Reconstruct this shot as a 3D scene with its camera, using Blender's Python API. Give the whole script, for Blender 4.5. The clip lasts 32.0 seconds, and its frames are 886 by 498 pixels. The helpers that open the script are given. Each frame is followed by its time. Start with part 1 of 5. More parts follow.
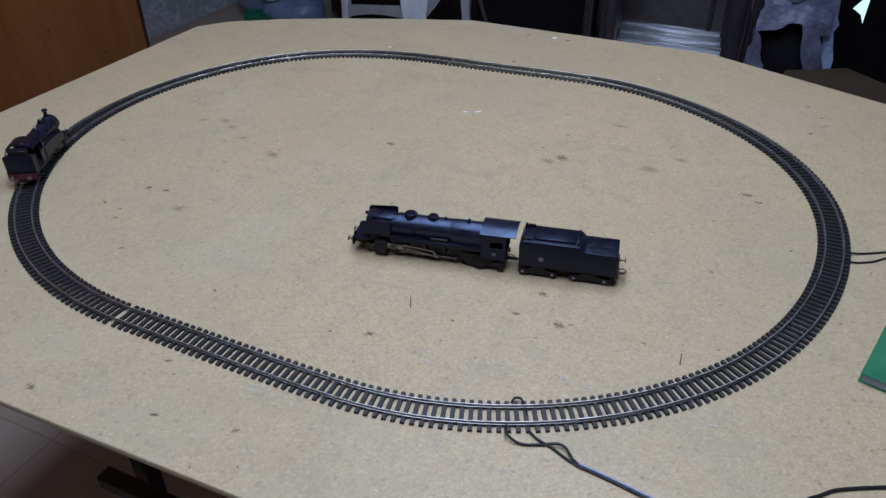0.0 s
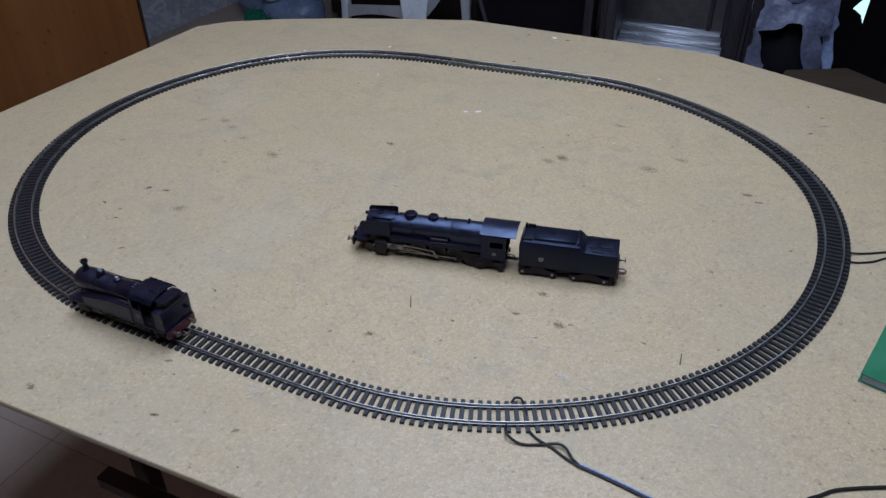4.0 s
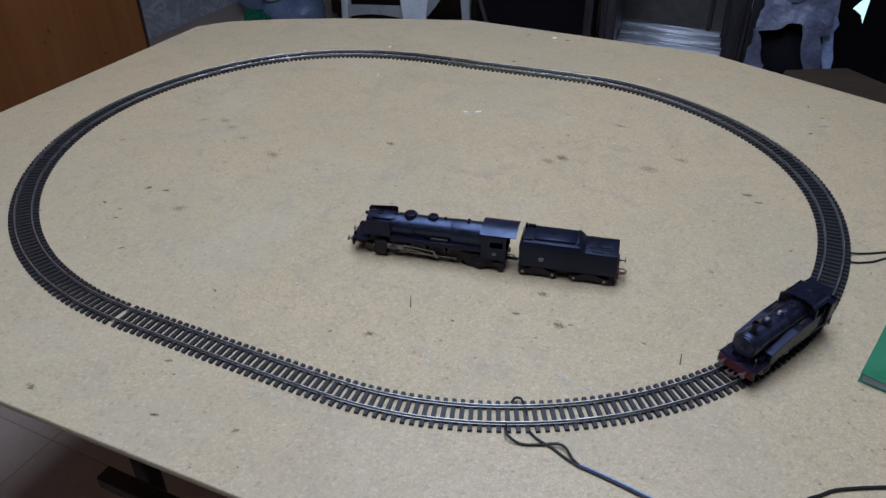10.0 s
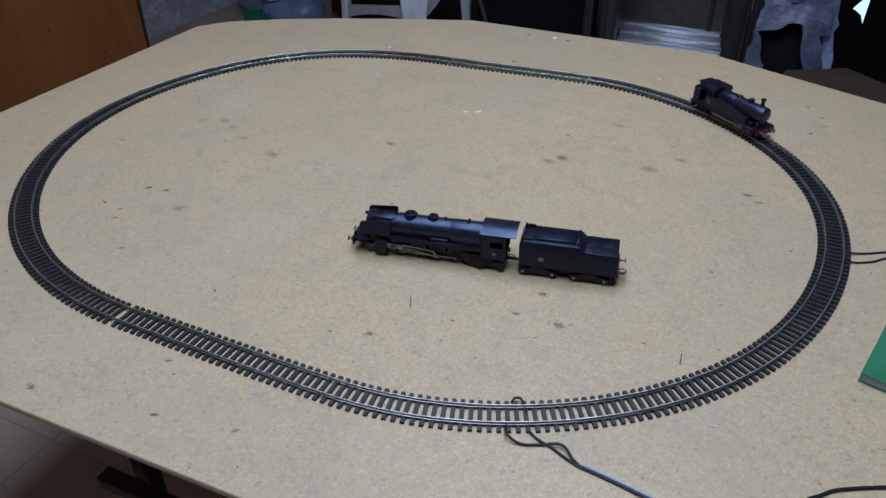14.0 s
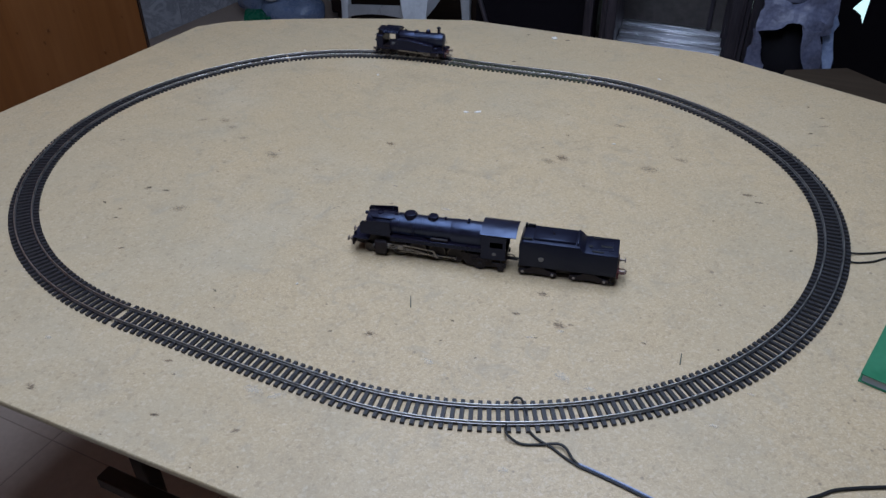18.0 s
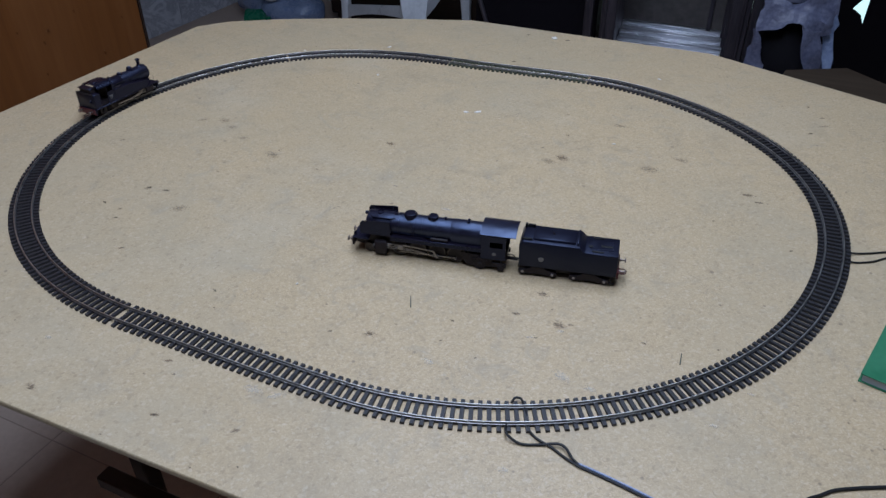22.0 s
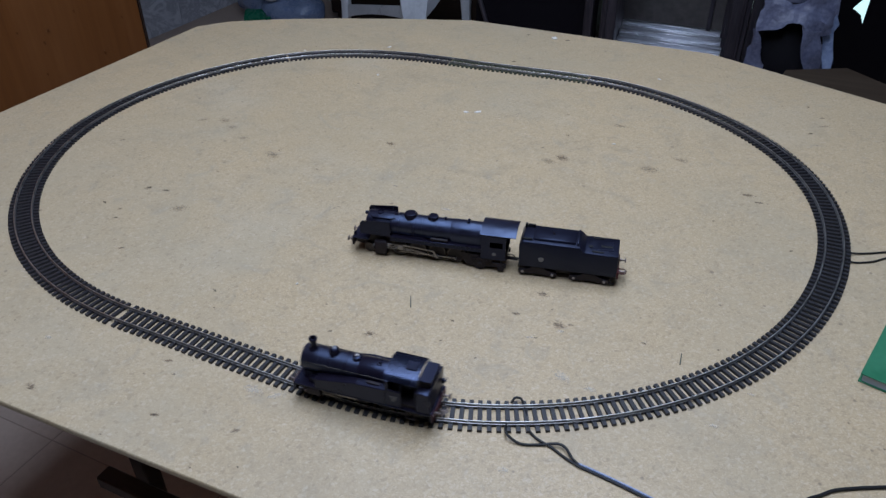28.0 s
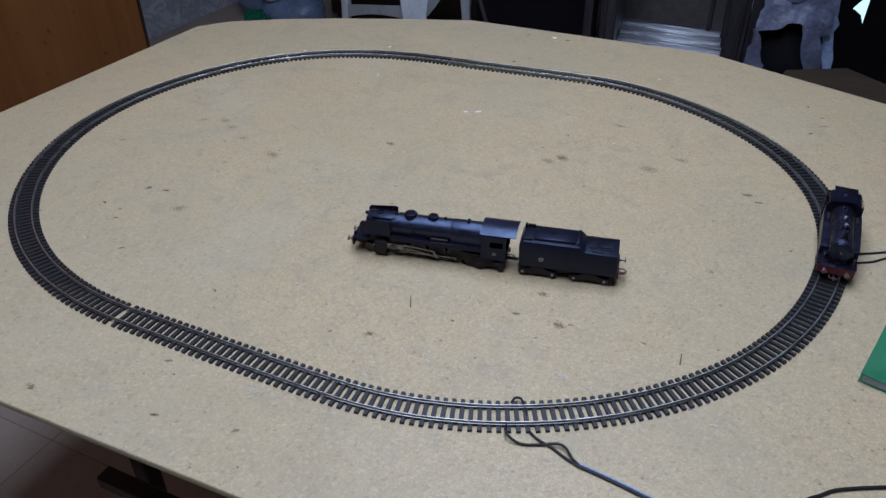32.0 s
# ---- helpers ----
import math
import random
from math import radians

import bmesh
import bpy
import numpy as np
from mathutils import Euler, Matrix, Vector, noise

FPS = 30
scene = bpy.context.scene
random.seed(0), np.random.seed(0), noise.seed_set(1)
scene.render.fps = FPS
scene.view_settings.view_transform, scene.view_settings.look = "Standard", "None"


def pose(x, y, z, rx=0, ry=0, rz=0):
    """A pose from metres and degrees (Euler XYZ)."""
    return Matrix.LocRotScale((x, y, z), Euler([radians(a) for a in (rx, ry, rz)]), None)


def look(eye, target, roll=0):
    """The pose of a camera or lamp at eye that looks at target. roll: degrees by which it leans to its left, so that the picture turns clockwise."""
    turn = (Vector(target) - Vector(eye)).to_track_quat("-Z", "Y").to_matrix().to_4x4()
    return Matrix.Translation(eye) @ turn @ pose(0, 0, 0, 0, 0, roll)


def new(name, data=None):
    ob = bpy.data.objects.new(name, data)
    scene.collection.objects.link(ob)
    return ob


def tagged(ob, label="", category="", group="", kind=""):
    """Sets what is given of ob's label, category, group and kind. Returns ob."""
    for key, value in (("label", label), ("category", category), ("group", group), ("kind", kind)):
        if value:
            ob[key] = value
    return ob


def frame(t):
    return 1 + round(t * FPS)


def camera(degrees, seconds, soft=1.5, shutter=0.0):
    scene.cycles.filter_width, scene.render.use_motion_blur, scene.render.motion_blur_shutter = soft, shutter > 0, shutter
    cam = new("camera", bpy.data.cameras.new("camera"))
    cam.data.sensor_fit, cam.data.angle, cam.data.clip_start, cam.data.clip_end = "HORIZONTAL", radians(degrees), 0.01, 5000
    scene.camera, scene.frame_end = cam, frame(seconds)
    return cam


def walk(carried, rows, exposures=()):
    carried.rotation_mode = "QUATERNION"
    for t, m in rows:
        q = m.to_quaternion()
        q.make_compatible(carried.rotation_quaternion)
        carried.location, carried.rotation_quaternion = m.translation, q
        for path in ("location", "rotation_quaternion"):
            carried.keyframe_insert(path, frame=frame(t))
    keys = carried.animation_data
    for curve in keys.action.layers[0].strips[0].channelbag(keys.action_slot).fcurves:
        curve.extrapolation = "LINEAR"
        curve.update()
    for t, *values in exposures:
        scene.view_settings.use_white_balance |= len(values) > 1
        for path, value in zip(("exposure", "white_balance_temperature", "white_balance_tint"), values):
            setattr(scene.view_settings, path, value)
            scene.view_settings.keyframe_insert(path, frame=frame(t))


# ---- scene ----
# ---- camera ----
cam = camera(61.35, 32.0, soft=1.45, shutter=0.5)
EYE = Vector((0.3763, -0.7120, 0.4370))
CAM_POSE = look(EYE, EYE + Vector((-0.35368, 0.74385, -0.56710)), -0.40)
walk(cam, [(0.0, CAM_POSE), (32.0, CAM_POSE)])

# ---- world and light ----
FLOOR = -0.75
CEIL = 1.42
world = bpy.data.worlds.new("world")
scene.world = world
world.use_nodes = True
wn = world.node_tree
sky = wn.nodes.new("ShaderNodeTexSky")
sky.sky_type, sky.sun_disc = "NISHITA", False
sky.sun_elevation, sky.sun_rotation = radians(35), radians(200)
wn.links.new(sky.outputs[0], wn.nodes["Background"].inputs[0])
wn.nodes["Background"].inputs[1].default_value = 0.10

SKYLIGHT = (-0.38, 0.54, -0.98, 0.72)  # x0, x1, y0, y1 of the opening in the ceiling


def area_lamp(name, size_x, size_y, watts, colour, m):
    data = bpy.data.lights.new(name, "AREA")
    data.shape, data.size, data.size_y, data.energy, data.color = "RECTANGLE", size_x, size_y, watts, colour
    ob = new(name, data)
    ob.matrix_basis = m
    return ob


SHAFT = 0.12
area_lamp("skylight_daylight", 0.90, 1.68, 37.6, (0.635, 0.772, 1.05), pose(0.08, -0.13, CEIL + SHAFT - 0.03))
area_lamp("east_window_daylight", 0.86, 0.76, 1.2, (0.50, 0.68, 1.0), pose(1.96, 0.65, 1.05, 0, 90, 0))
scene.view_settings.exposure = 0.0


# ---- material tools ----
def nodes_of(name):
    m = bpy.data.materials.new(name)
    m.use_nodes = True
    t = m.node_tree
    return m, t, t.nodes["Principled BSDF"]


def add(t, kind, **values):
    n = t.nodes.new(kind)
    for key, value in values.items():
        if key in n.inputs:
            n.inputs[key].default_value = value
    return n


def ramp(t, source, stops):
    n = t.nodes.new("ShaderNodeValToRGB")
    e = n.color_ramp.elements
    while len(e) < len(stops):
        e.new(0.5)
    for el, (at, c) in zip(e, stops):
        el.position = at
        el.color = (c, c, c, 1) if isinstance(c, (int, float)) else (*c, 1)
    t.links.new(source, n.inputs[0])
    return n.outputs[0]


def mix(t, fac, a, b, kind="MIX"):
    n = t.nodes.new("ShaderNodeMix")
    n.data_type, n.blend_type = "RGBA", kind
    for slot, v in ((0, fac), (6, a), (7, b)):
        if isinstance(v, (int, float)):
            n.inputs[slot].default_value = v
        elif isinstance(v, tuple):
            n.inputs[slot].default_value = (*v, 1)
        else:
            t.links.new(v, n.inputs[slot])
    return n.outputs[2]


def coords(t, scale=(1, 1, 1)):
    tc = t.nodes.new("ShaderNodeTexCoord")
    mp = t.nodes.new("ShaderNodeMapping")
    mp.inputs["Scale"].default_value = scale
    t.links.new(tc.outputs["Object"], mp.inputs[0])
    return mp.outputs[0]


def noise_tex(t, vec, scale, detail=4.0, rough=0.55, distortion=0.0):
    n = add(t, "ShaderNodeTexNoise", Scale=scale, Detail=detail, Roughness=rough, Distortion=distortion)
    t.links.new(vec, n.inputs["Vector"])
    return n.outputs[0]


def bump(t, bsdf, height, strength, distance):
    n = add(t, "ShaderNodeBump", Strength=strength, Distance=distance)
    t.links.new(height, n.inputs["Height"])
    t.links.new(n.outputs[0], bsdf.inputs["Normal"])


def worn(name, a, b, scale, rough=0.5, metal=0.0, fine=8.0, relief=0.15, depth=0.0005, spread=0.12, stretch=(1, 1, 1), shine=0.5, tint=(1, 1, 1)):
    """A surface that varies at two scales between the colours a and b, with uneven gloss and fine relief."""
    m, t, p = nodes_of(name)
    v = coords(t, stretch)
    big, small = noise_tex(t, v, scale), noise_tex(t, v, scale * fine, 3.0)
    blend = mix(t, 0.45, big, small)
    t.links.new(mix(t, ramp(t, blend, [(0.35, 0.0), (0.65, 1.0)]), a, b), p.inputs["Base Color"])
    t.links.new(ramp(t, big, [(0.3, max(rough - spread, 0.02)), (0.7, min(rough + spread, 1.0))]), p.inputs["Roughness"])
    p.inputs["Metallic"].default_value = metal
    p.inputs["Specular IOR Level"].default_value = shine
    p.inputs["Specular Tint"].default_value = (*tint, 1)
    bump(t, p, small, relief, depth)
    return m


def chipboard():
    m, t, p = nodes_of("chipboard")
    v = coords(t)
    warp = noise_tex(t, v, 160.0, 2.0)
    vv = t.nodes.new("ShaderNodeVectorMath")
    vv.operation = "MULTIPLY_ADD"
    t.links.new(warp, vv.inputs[0])
    vv.inputs[1].default_value = (0.006, 0.006, 0.006)
    t.links.new(v, vv.inputs[2])
    flakes = add(t, "ShaderNodeTexVoronoi", Scale=780.0, Randomness=1.0)
    t.links.new(vv.outputs[0], flakes.inputs["Vector"])
    sep = t.nodes.new("ShaderNodeSeparateColor")
    t.links.new(flakes.outputs["Color"], sep.inputs[0])
    base = ramp(t, sep.outputs[0], [(0.0, (0.372, 0.262, 0.142)), (0.3, (0.468, 0.335, 0.183)), (0.75, (0.512, 0.375, 0.214)), (1.0, (0.622, 0.485, 0.315))])
    fine = noise_tex(t, v, 900.0, 2.0)
    base = mix(t, 0.40, base, ramp(t, fine, [(0.3, (0.36, 0.25, 0.135)), (0.7, (0.56, 0.43, 0.27))]))
    streak = noise_tex(t, coords(t, (1.0, 0.25, 1.0)), 190.0, 3.0, 0.6, 0.6)
    base = mix(t, ramp(t, streak, [(0.60, 0.0), (0.78, 0.35)]), base, (0.31, 0.25, 0.175))
    # faint dirt in broad clouds and in hand-sized smudges
    cloud = noise_tex(t, v, 2.6, 5.0, 0.6, 0.4)
    base = mix(t, ramp(t, cloud, [(0.42, 0.0), (0.72, 0.42)]), base, (0.38, 0.30, 0.19))
    smudge = noise_tex(t, v, 13.0, 6.0, 0.65, 0.8)
    base = mix(t, ramp(t, smudge, [(0.52, 0.0), (0.76, 0.5)]), base, (0.32, 0.25, 0.16))
    grey = noise_tex(t, v, 26.0, 6.0, 0.7, 1.4)
    base = mix(t, ramp(t, grey, [(0.54, 0.0), (0.74, 0.55)]), base, (0.30, 0.255, 0.19))
    pale = noise_tex(t, v, 5.0, 4.0, 0.6)
    base = mix(t, ramp(t, pale, [(0.55, 0.0), (0.75, 0.2)]), base, (0.55, 0.50, 0.40))
    cool = noise_tex(t, v, 3.4, 5.0, 0.65, 0.6)
    base = mix(t, ramp(t, cool, [(0.46, 0.0), (0.66, 0.5)]), base, (0.40, 0.325, 0.215))
    fleck = add(t, "ShaderNodeTexVoronoi", Scale=380.0, Randomness=1.0)
    t.links.new(vv.outputs[0], fleck.inputs["Vector"])
    fsep = t.nodes.new("ShaderNodeSeparateColor")
    t.links.new(fleck.outputs["Color"], fsep.inputs[0])
    base = mix(t, ramp(t, fsep.outputs[2], [(0.86, 0.0), (1.0, 0.22)]), base, (0.66, 0.565, 0.43))
    base = mix(t, ramp(t, fsep.outputs[1], [(0.88, 0.0), (1.0, 0.45)]), base, (0.27, 0.195, 0.115))
    # loose clusters of fine dark scratches
    patch = noise_tex(t, v, 16.0, 3.0, 0.6, 0.5)
    scratch = noise_tex(t, vv.outputs[0], 330.0, 3.0, 0.7, 1.0)
    both = t.nodes.new("ShaderNodeMath")
    both.operation = "MULTIPLY"
    t.links.new(ramp(t, patch, [(0.52, 0.0), (0.70, 0.75)]), both.inputs[0])
    t.links.new(ramp(t, scratch, [(0.55, 0.0), (0.68, 1.0)]), both.inputs[1])
    base = mix(t, both.outputs[0], base, (0.20, 0.155, 0.105))
    # small dark specks
    dots = add(t, "ShaderNodeTexVoronoi", Scale=62.0, Randomness=1.0)
    t.links.new(v, dots.inputs["Vector"])
    sep2 = t.nodes.new("ShaderNodeSeparateColor")
    t.links.new(dots.outputs["Color"], sep2.inputs[0])
    size = t.nodes.new("ShaderNodeMath")
    size.operation = "LESS_THAN"
    rad = t.nodes.new("ShaderNodeMath")
    rad.operation = "MULTIPLY"
    t.links.new(ramp(t, sep2.outputs[1], [(0.70, 0.0), (1.0, 1.0)]), rad.inputs[0])
    rad.inputs[1].default_value = 0.13
    t.links.new(dots.outputs["Distance"], size.inputs[0])
    t.links.new(rad.outputs[0], size.inputs[1])
    half = t.nodes.new("ShaderNodeMath")
    half.operation = "MULTIPLY"
    half.inputs[1].default_value = 0.6
    t.links.new(size.outputs[0], half.inputs[0])
    base = mix(t, half.outputs[0], base, (0.16, 0.115, 0.075))
    t.links.new(base, p.inputs["Base Color"])
    t.links.new(ramp(t, smudge, [(0.3, 0.40), (0.7, 0.54)]), p.inputs["Roughness"])
    p.inputs["Specular IOR Level"].default_value = 0.55
    bump(t, p, mix(t, 0.5, sep.outputs[0], fine), 0.12, 0.0004)
    return m


def wood(name, dark, mid, light, along, scale, rough=0.45, shine=0.4):
    """Stained wood with its grain along one axis and a few knots."""
    m, t, p = nodes_of(name)
    st = [1.0, 1.0, 1.0]
    st["xyz".index(along)] = 0.07
    v = coords(t, tuple(st))
    g = noise_tex(t, v, scale, 6.0, 0.6, 1.2)
    f = noise_tex(t, v, scale * 9, 3.0)
    c = ramp(t, mix(t, 0.35, g, f), [(0.32, dark), (0.5, mid), (0.68, light)])
    kn = add(t, "ShaderNodeTexVoronoi", Scale=5.0)
    t.links.new(coords(t, tuple(0.55 if s < 1 else 1.0 for s in st)), kn.inputs["Vector"])
    c = mix(t, ramp(t, kn.outputs["Distance"], [(0.01, 0.5), (0.035, 0.0)]), c, tuple(x * 0.35 for x in dark))
    t.links.new(c, p.inputs["Base Color"])
    t.links.new(ramp(t, g, [(0.3, rough - 0.1), (0.7, rough + 0.12)]), p.inputs["Roughness"])
    p.inputs["Specular IOR Level"].default_value = shine
    bump(t, p, f, 0.12, 0.0006)
    return m


def marble(name):
    m, t, p = nodes_of(name)
    info = t.nodes.new("ShaderNodeObjectInfo")
    tc = t.nodes.new("ShaderNodeTexCoord")
    off = t.nodes.new("ShaderNodeVectorMath")
    off.operation = "MULTIPLY_ADD"
    t.links.new(info.outputs["Random"], off.inputs[0])
    off.inputs[1].default_value = (9.0, 7.0, 5.0)
    t.links.new(tc.outputs["Object"], off.inputs[2])
    v = off.outputs[0]
    vein = noise_tex(t, v, 7.0, 8.0, 0.68, 1.6)
    soft = noise_tex(t, v, 2.2, 4.0)
    c = ramp(t, vein, [(0.34, (0.74, 0.75, 0.80)), (0.43, (0.64, 0.65, 0.70)), (0.50, (0.40, 0.41, 0.46)), (0.56, (0.62, 0.63, 0.68)), (0.68, (0.78, 0.79, 0.84))])
    c = mix(t, ramp(t, soft, [(0.4, 0.0), (0.7, 0.4)]), c, (0.50, 0.50, 0.52))
    t.links.new(c, p.inputs["Base Color"])
    p.inputs["Roughness"].default_value = 0.32
    bump(t, p, vein, 0.05, 0.0005)
    return m


def soft_stain(name, colour, most):
    """A stain that fades out unevenly towards its rim."""
    m, t, p = nodes_of(name)
    tc = t.nodes.new("ShaderNodeTexCoord")
    mid = t.nodes.new("ShaderNodeVectorMath")
    mid.operation = "SUBTRACT"
    t.links.new(tc.outputs["Generated"], mid.inputs[0])
    mid.inputs[1].default_value = (0.5, 0.5, 0.5)
    flat = t.nodes.new("ShaderNodeVectorMath")
    flat.operation = "MULTIPLY"
    t.links.new(mid.outputs[0], flat.inputs[0])
    flat.inputs[1].default_value = (1.0, 1.0, 0.0)
    far = t.nodes.new("ShaderNodeVectorMath")
    far.operation = "LENGTH"
    t.links.new(flat.outputs[0], far.inputs[0])
    n = noise_tex(t, coords(t), 900.0, 3.0, 0.7)
    n2 = noise_tex(t, coords(t), 300.0, 4.0, 0.7)
    reach = t.nodes.new("ShaderNodeMath")
    reach.operation = "MULTIPLY_ADD"
    t.links.new(mix(t, 0.6, n, n2), reach.inputs[0])
    reach.inputs[1].default_value = 1.5
    t.links.new(far.outputs["Value"], reach.inputs[2])
    t.links.new(ramp(t, reach.outputs[0], [(0.82, most), (1.22, 0.0)]), p.inputs["Alpha"])
    p.inputs["Base Color"].default_value = (*colour, 1)
    p.inputs["Roughness"].default_value = 0.5
    return m


def emitter(name, colour, strength):
    m, t, p = nodes_of(name)
    p.inputs["Base Color"].default_value = (*colour, 1)
    p.inputs["Emission Color"].default_value = (*colour, 1)
    p.inputs["Emission Strength"].default_value = strength
    return m


M_BOARD = chipboard()
M_STAIN = soft_stain("dark_stain", (0.13, 0.095, 0.062), 0.44)
M_SPLINTER = worn("dark_splinter", (0.035, 0.04, 0.03), (0.06, 0.065, 0.05), 140.0, 0.6)
M_BROWN = soft_stain("brown_stain", (0.19, 0.125, 0.08), 0.34)
M_FAINT = soft_stain("faint_smudge", (0.27, 0.205, 0.13), 0.17)
M_SCUFF = soft_stain("pale_scuff", (0.66, 0.58, 0.45), 0.34)
M_PAPER = worn("white_paper", (0.62, 0.57, 0.50), (0.76, 0.72, 0.65), 200.0, 0.7)
M_BLACK = worn("black_loco_plastic", (0.0060, 0.0043, 0.0085), (0.0100, 0.0072, 0.0138), 90.0, 0.34, relief=0.10, depth=0.0003, spread=0.08, shine=0.48, tint=(0.44, 0.57, 0.98))
M_BOILER = worn("dusty_black_boiler", (0.0075, 0.0058, 0.0115), (0.0125, 0.0098, 0.018), 120.0, 0.38, relief=0.16, depth=0.0003, spread=0.10, shine=0.82, tint=(0.47, 0.62, 1.0))
M_GLOSS = worn("glossy_black_roof", (0.0046, 0.0048, 0.010), (0.0078, 0.0080, 0.016), 90.0, 0.27, relief=0.03, depth=0.0002, spread=0.04, shine=0.85, tint=(0.48, 0.60, 1.0))
M_TENDER = worn("black_tender_plastic", (0.0050, 0.0046, 0.0098), (0.0080, 0.0072, 0.0135), 70.0, 0.40, relief=0.10, depth=0.0003, spread=0.08, shine=0.44, tint=(0.48, 0.60, 0.98))
M_FRAME = worn("black_running_gear", (0.009, 0.006, 0.008), (0.020, 0.014, 0.017), 150.0, 0.55, relief=0.1, depth=0.0002, shine=0.3)
M_ROD = worn("nickel_rods", (0.20, 0.18, 0.165), (0.40, 0.37, 0.34), 260.0, 0.42, 0.7)
M_TYRE = worn("wheel_tyre_metal", (0.05, 0.045, 0.043), (0.10, 0.09, 0.085), 220.0, 0.4, 0.9)
M_RED = worn("red_buffer_beam", (0.075, 0.008, 0.014), (0.12, 0.014, 0.022), 150.0, 0.45)
M_BUFFER = worn("dull_buffer_metal", (0.16, 0.12, 0.11), (0.27, 0.22, 0.20), 200.0, 0.4, 0.8)
M_PLATE = worn("pale_plate", (0.10, 0.10, 0.11), (0.19, 0.19, 0.20), 300.0, 0.5)
M_RAIL = worn("nickel_silver_rail", (0.62, 0.60, 0.58), (0.74, 0.72, 0.70), 60.0, 0.34, 1.0, spread=0.05)
M_RAILSIDE = worn("tarnished_rail_side", (0.20, 0.19, 0.18), (0.31, 0.30, 0.29), 90.0, 0.40, 0.9, spread=0.08)
M_SLEEPER = worn("black_brown_sleeper", (0.011, 0.011, 0.014), (0.022, 0.021, 0.025), 120.0, 0.45, relief=0.2, depth=0.0003)
M_GREENSLEEPER = worn("dark_green_sleeper", (0.030, 0.036, 0.022), (0.050, 0.058, 0.036), 120.0, 0.5, relief=0.2, depth=0.0003)
M_WIRE = worn("black_wire_sleeve", (0.008, 0.008, 0.008), (0.016, 0.016, 0.017), 200.0, 0.5, shine=0.3)
M_WIREBLUE = worn("blue_wire", (0.07, 0.11, 0.26), (0.30, 0.36, 0.50), 420.0, 0.35)
M_GREEN = worn("green_cover", (0.018, 0.135, 0.062), (0.026, 0.17, 0.08), 25.0, 0.45, relief=0.05)
M_PAGES = worn("grey_page_edges", (0.30, 0.34, 0.40), (0.42, 0.46, 0.52), 400.0, 0.7, stretch=(0.05, 0.05, 1))
M_WARDROBE = wood("stained_pine", (0.118, 0.036, 0.008), (0.162, 0.053, 0.012), (0.192, 0.068, 0.017), "z", 9.0, 0.42)
M_DARKWOOD = wood("dark_brown_wood", (0.022, 0.012, 0.009), (0.036, 0.020, 0.014), (0.055, 0.032, 0.022), "x", 14.0, 0.5)
M_BOXWOOD = wood("brown_plywood", (0.11, 0.065, 0.04), (0.16, 0.10, 0.065), (0.20, 0.13, 0.085), "x", 10.0, 0.55)
M_SIDEWOOD = wood("dull_brown_board", (0.028, 0.018, 0.011), (0.041, 0.028, 0.018), (0.054, 0.038, 0.025), "x", 10.0, 0.7, 0.15)
M_TILE = marble("marble_wall_tile")
M_GROUT = worn("grey_grout", (0.36, 0.265, 0.21), (0.42, 0.31, 0.25), 40.0, 0.85)
M_FLOORTILE = worn("beige_floor_tile", (0.53, 0.40, 0.315), (0.62, 0.48, 0.385), 6.0, 0.6, fine=12.0, relief=0.04, shine=0.3)
M_WALL = worn("dull_plaster", (0.17, 0.17, 0.18), (0.23, 0.23, 0.24), 3.0, 0.85, fine=20.0, relief=0.2)
M_PALEWALL = worn("pale_plaster", (0.50, 0.50, 0.50), (0.58, 0.58, 0.58), 3.0, 0.85, fine=20.0, relief=0.2)
M_CEIL = worn("ceiling_plaster", (0.24, 0.26, 0.30), (0.30, 0.32, 0.36), 3.0, 0.9, fine=20.0)
M_WHITE = worn("white_plastic", (0.62, 0.64, 0.67), (0.74, 0.76, 0.79), 12.0, 0.35, relief=0.05)
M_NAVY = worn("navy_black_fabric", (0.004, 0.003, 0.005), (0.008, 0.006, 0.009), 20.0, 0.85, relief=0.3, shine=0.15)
M_ALU = worn("aluminium_profile", (0.62, 0.63, 0.67), (0.78, 0.79, 0.83), 30.0, 0.46, 1.0, stretch=(0.1, 1, 1))
M_DARKALU = worn("bronze_aluminium", (0.07, 0.062, 0.075), (0.12, 0.105, 0.12), 30.0, 0.4, 0.7, stretch=(1, 1, 0.1))
M_SMOKE = worn("dusty_dark_glass", (0.055, 0.047, 0.045), (0.095, 0.084, 0.078), 7.0, 0.45)
# darker than the white bag is: its shade is put into the colour
M_BAG = worn("shaded_white_bag", (0.062, 0.066, 0.11), (0.145, 0.155, 0.225), 16.0, 0.48, relief=0.4, depth=0.004)
M_BLUEBAG = worn("bluish_clear_bag", (0.20, 0.26, 0.42), (0.32, 0.39, 0.55), 14.0, 0.3, relief=0.4, depth=0.004)
M_BLACKBAG = worn("black_sack", (0.004, 0.004, 0.006), (0.008, 0.007, 0.010), 25.0, 0.7, relief=0.3, depth=0.003, shine=0.2)
M_BOTTLE = worn("green_plastic", (0.012, 0.16, 0.085), (0.02, 0.21, 0.115), 20.0, 0.3)
M_ROLL = worn("grey_paper_roll", (0.44, 0.42, 0.44), (0.55, 0.53, 0.55), 40.0, 0.8)
M_DAY = emitter("daylight_backdrop", (0.62, 0.90, 0.95), 1.0)


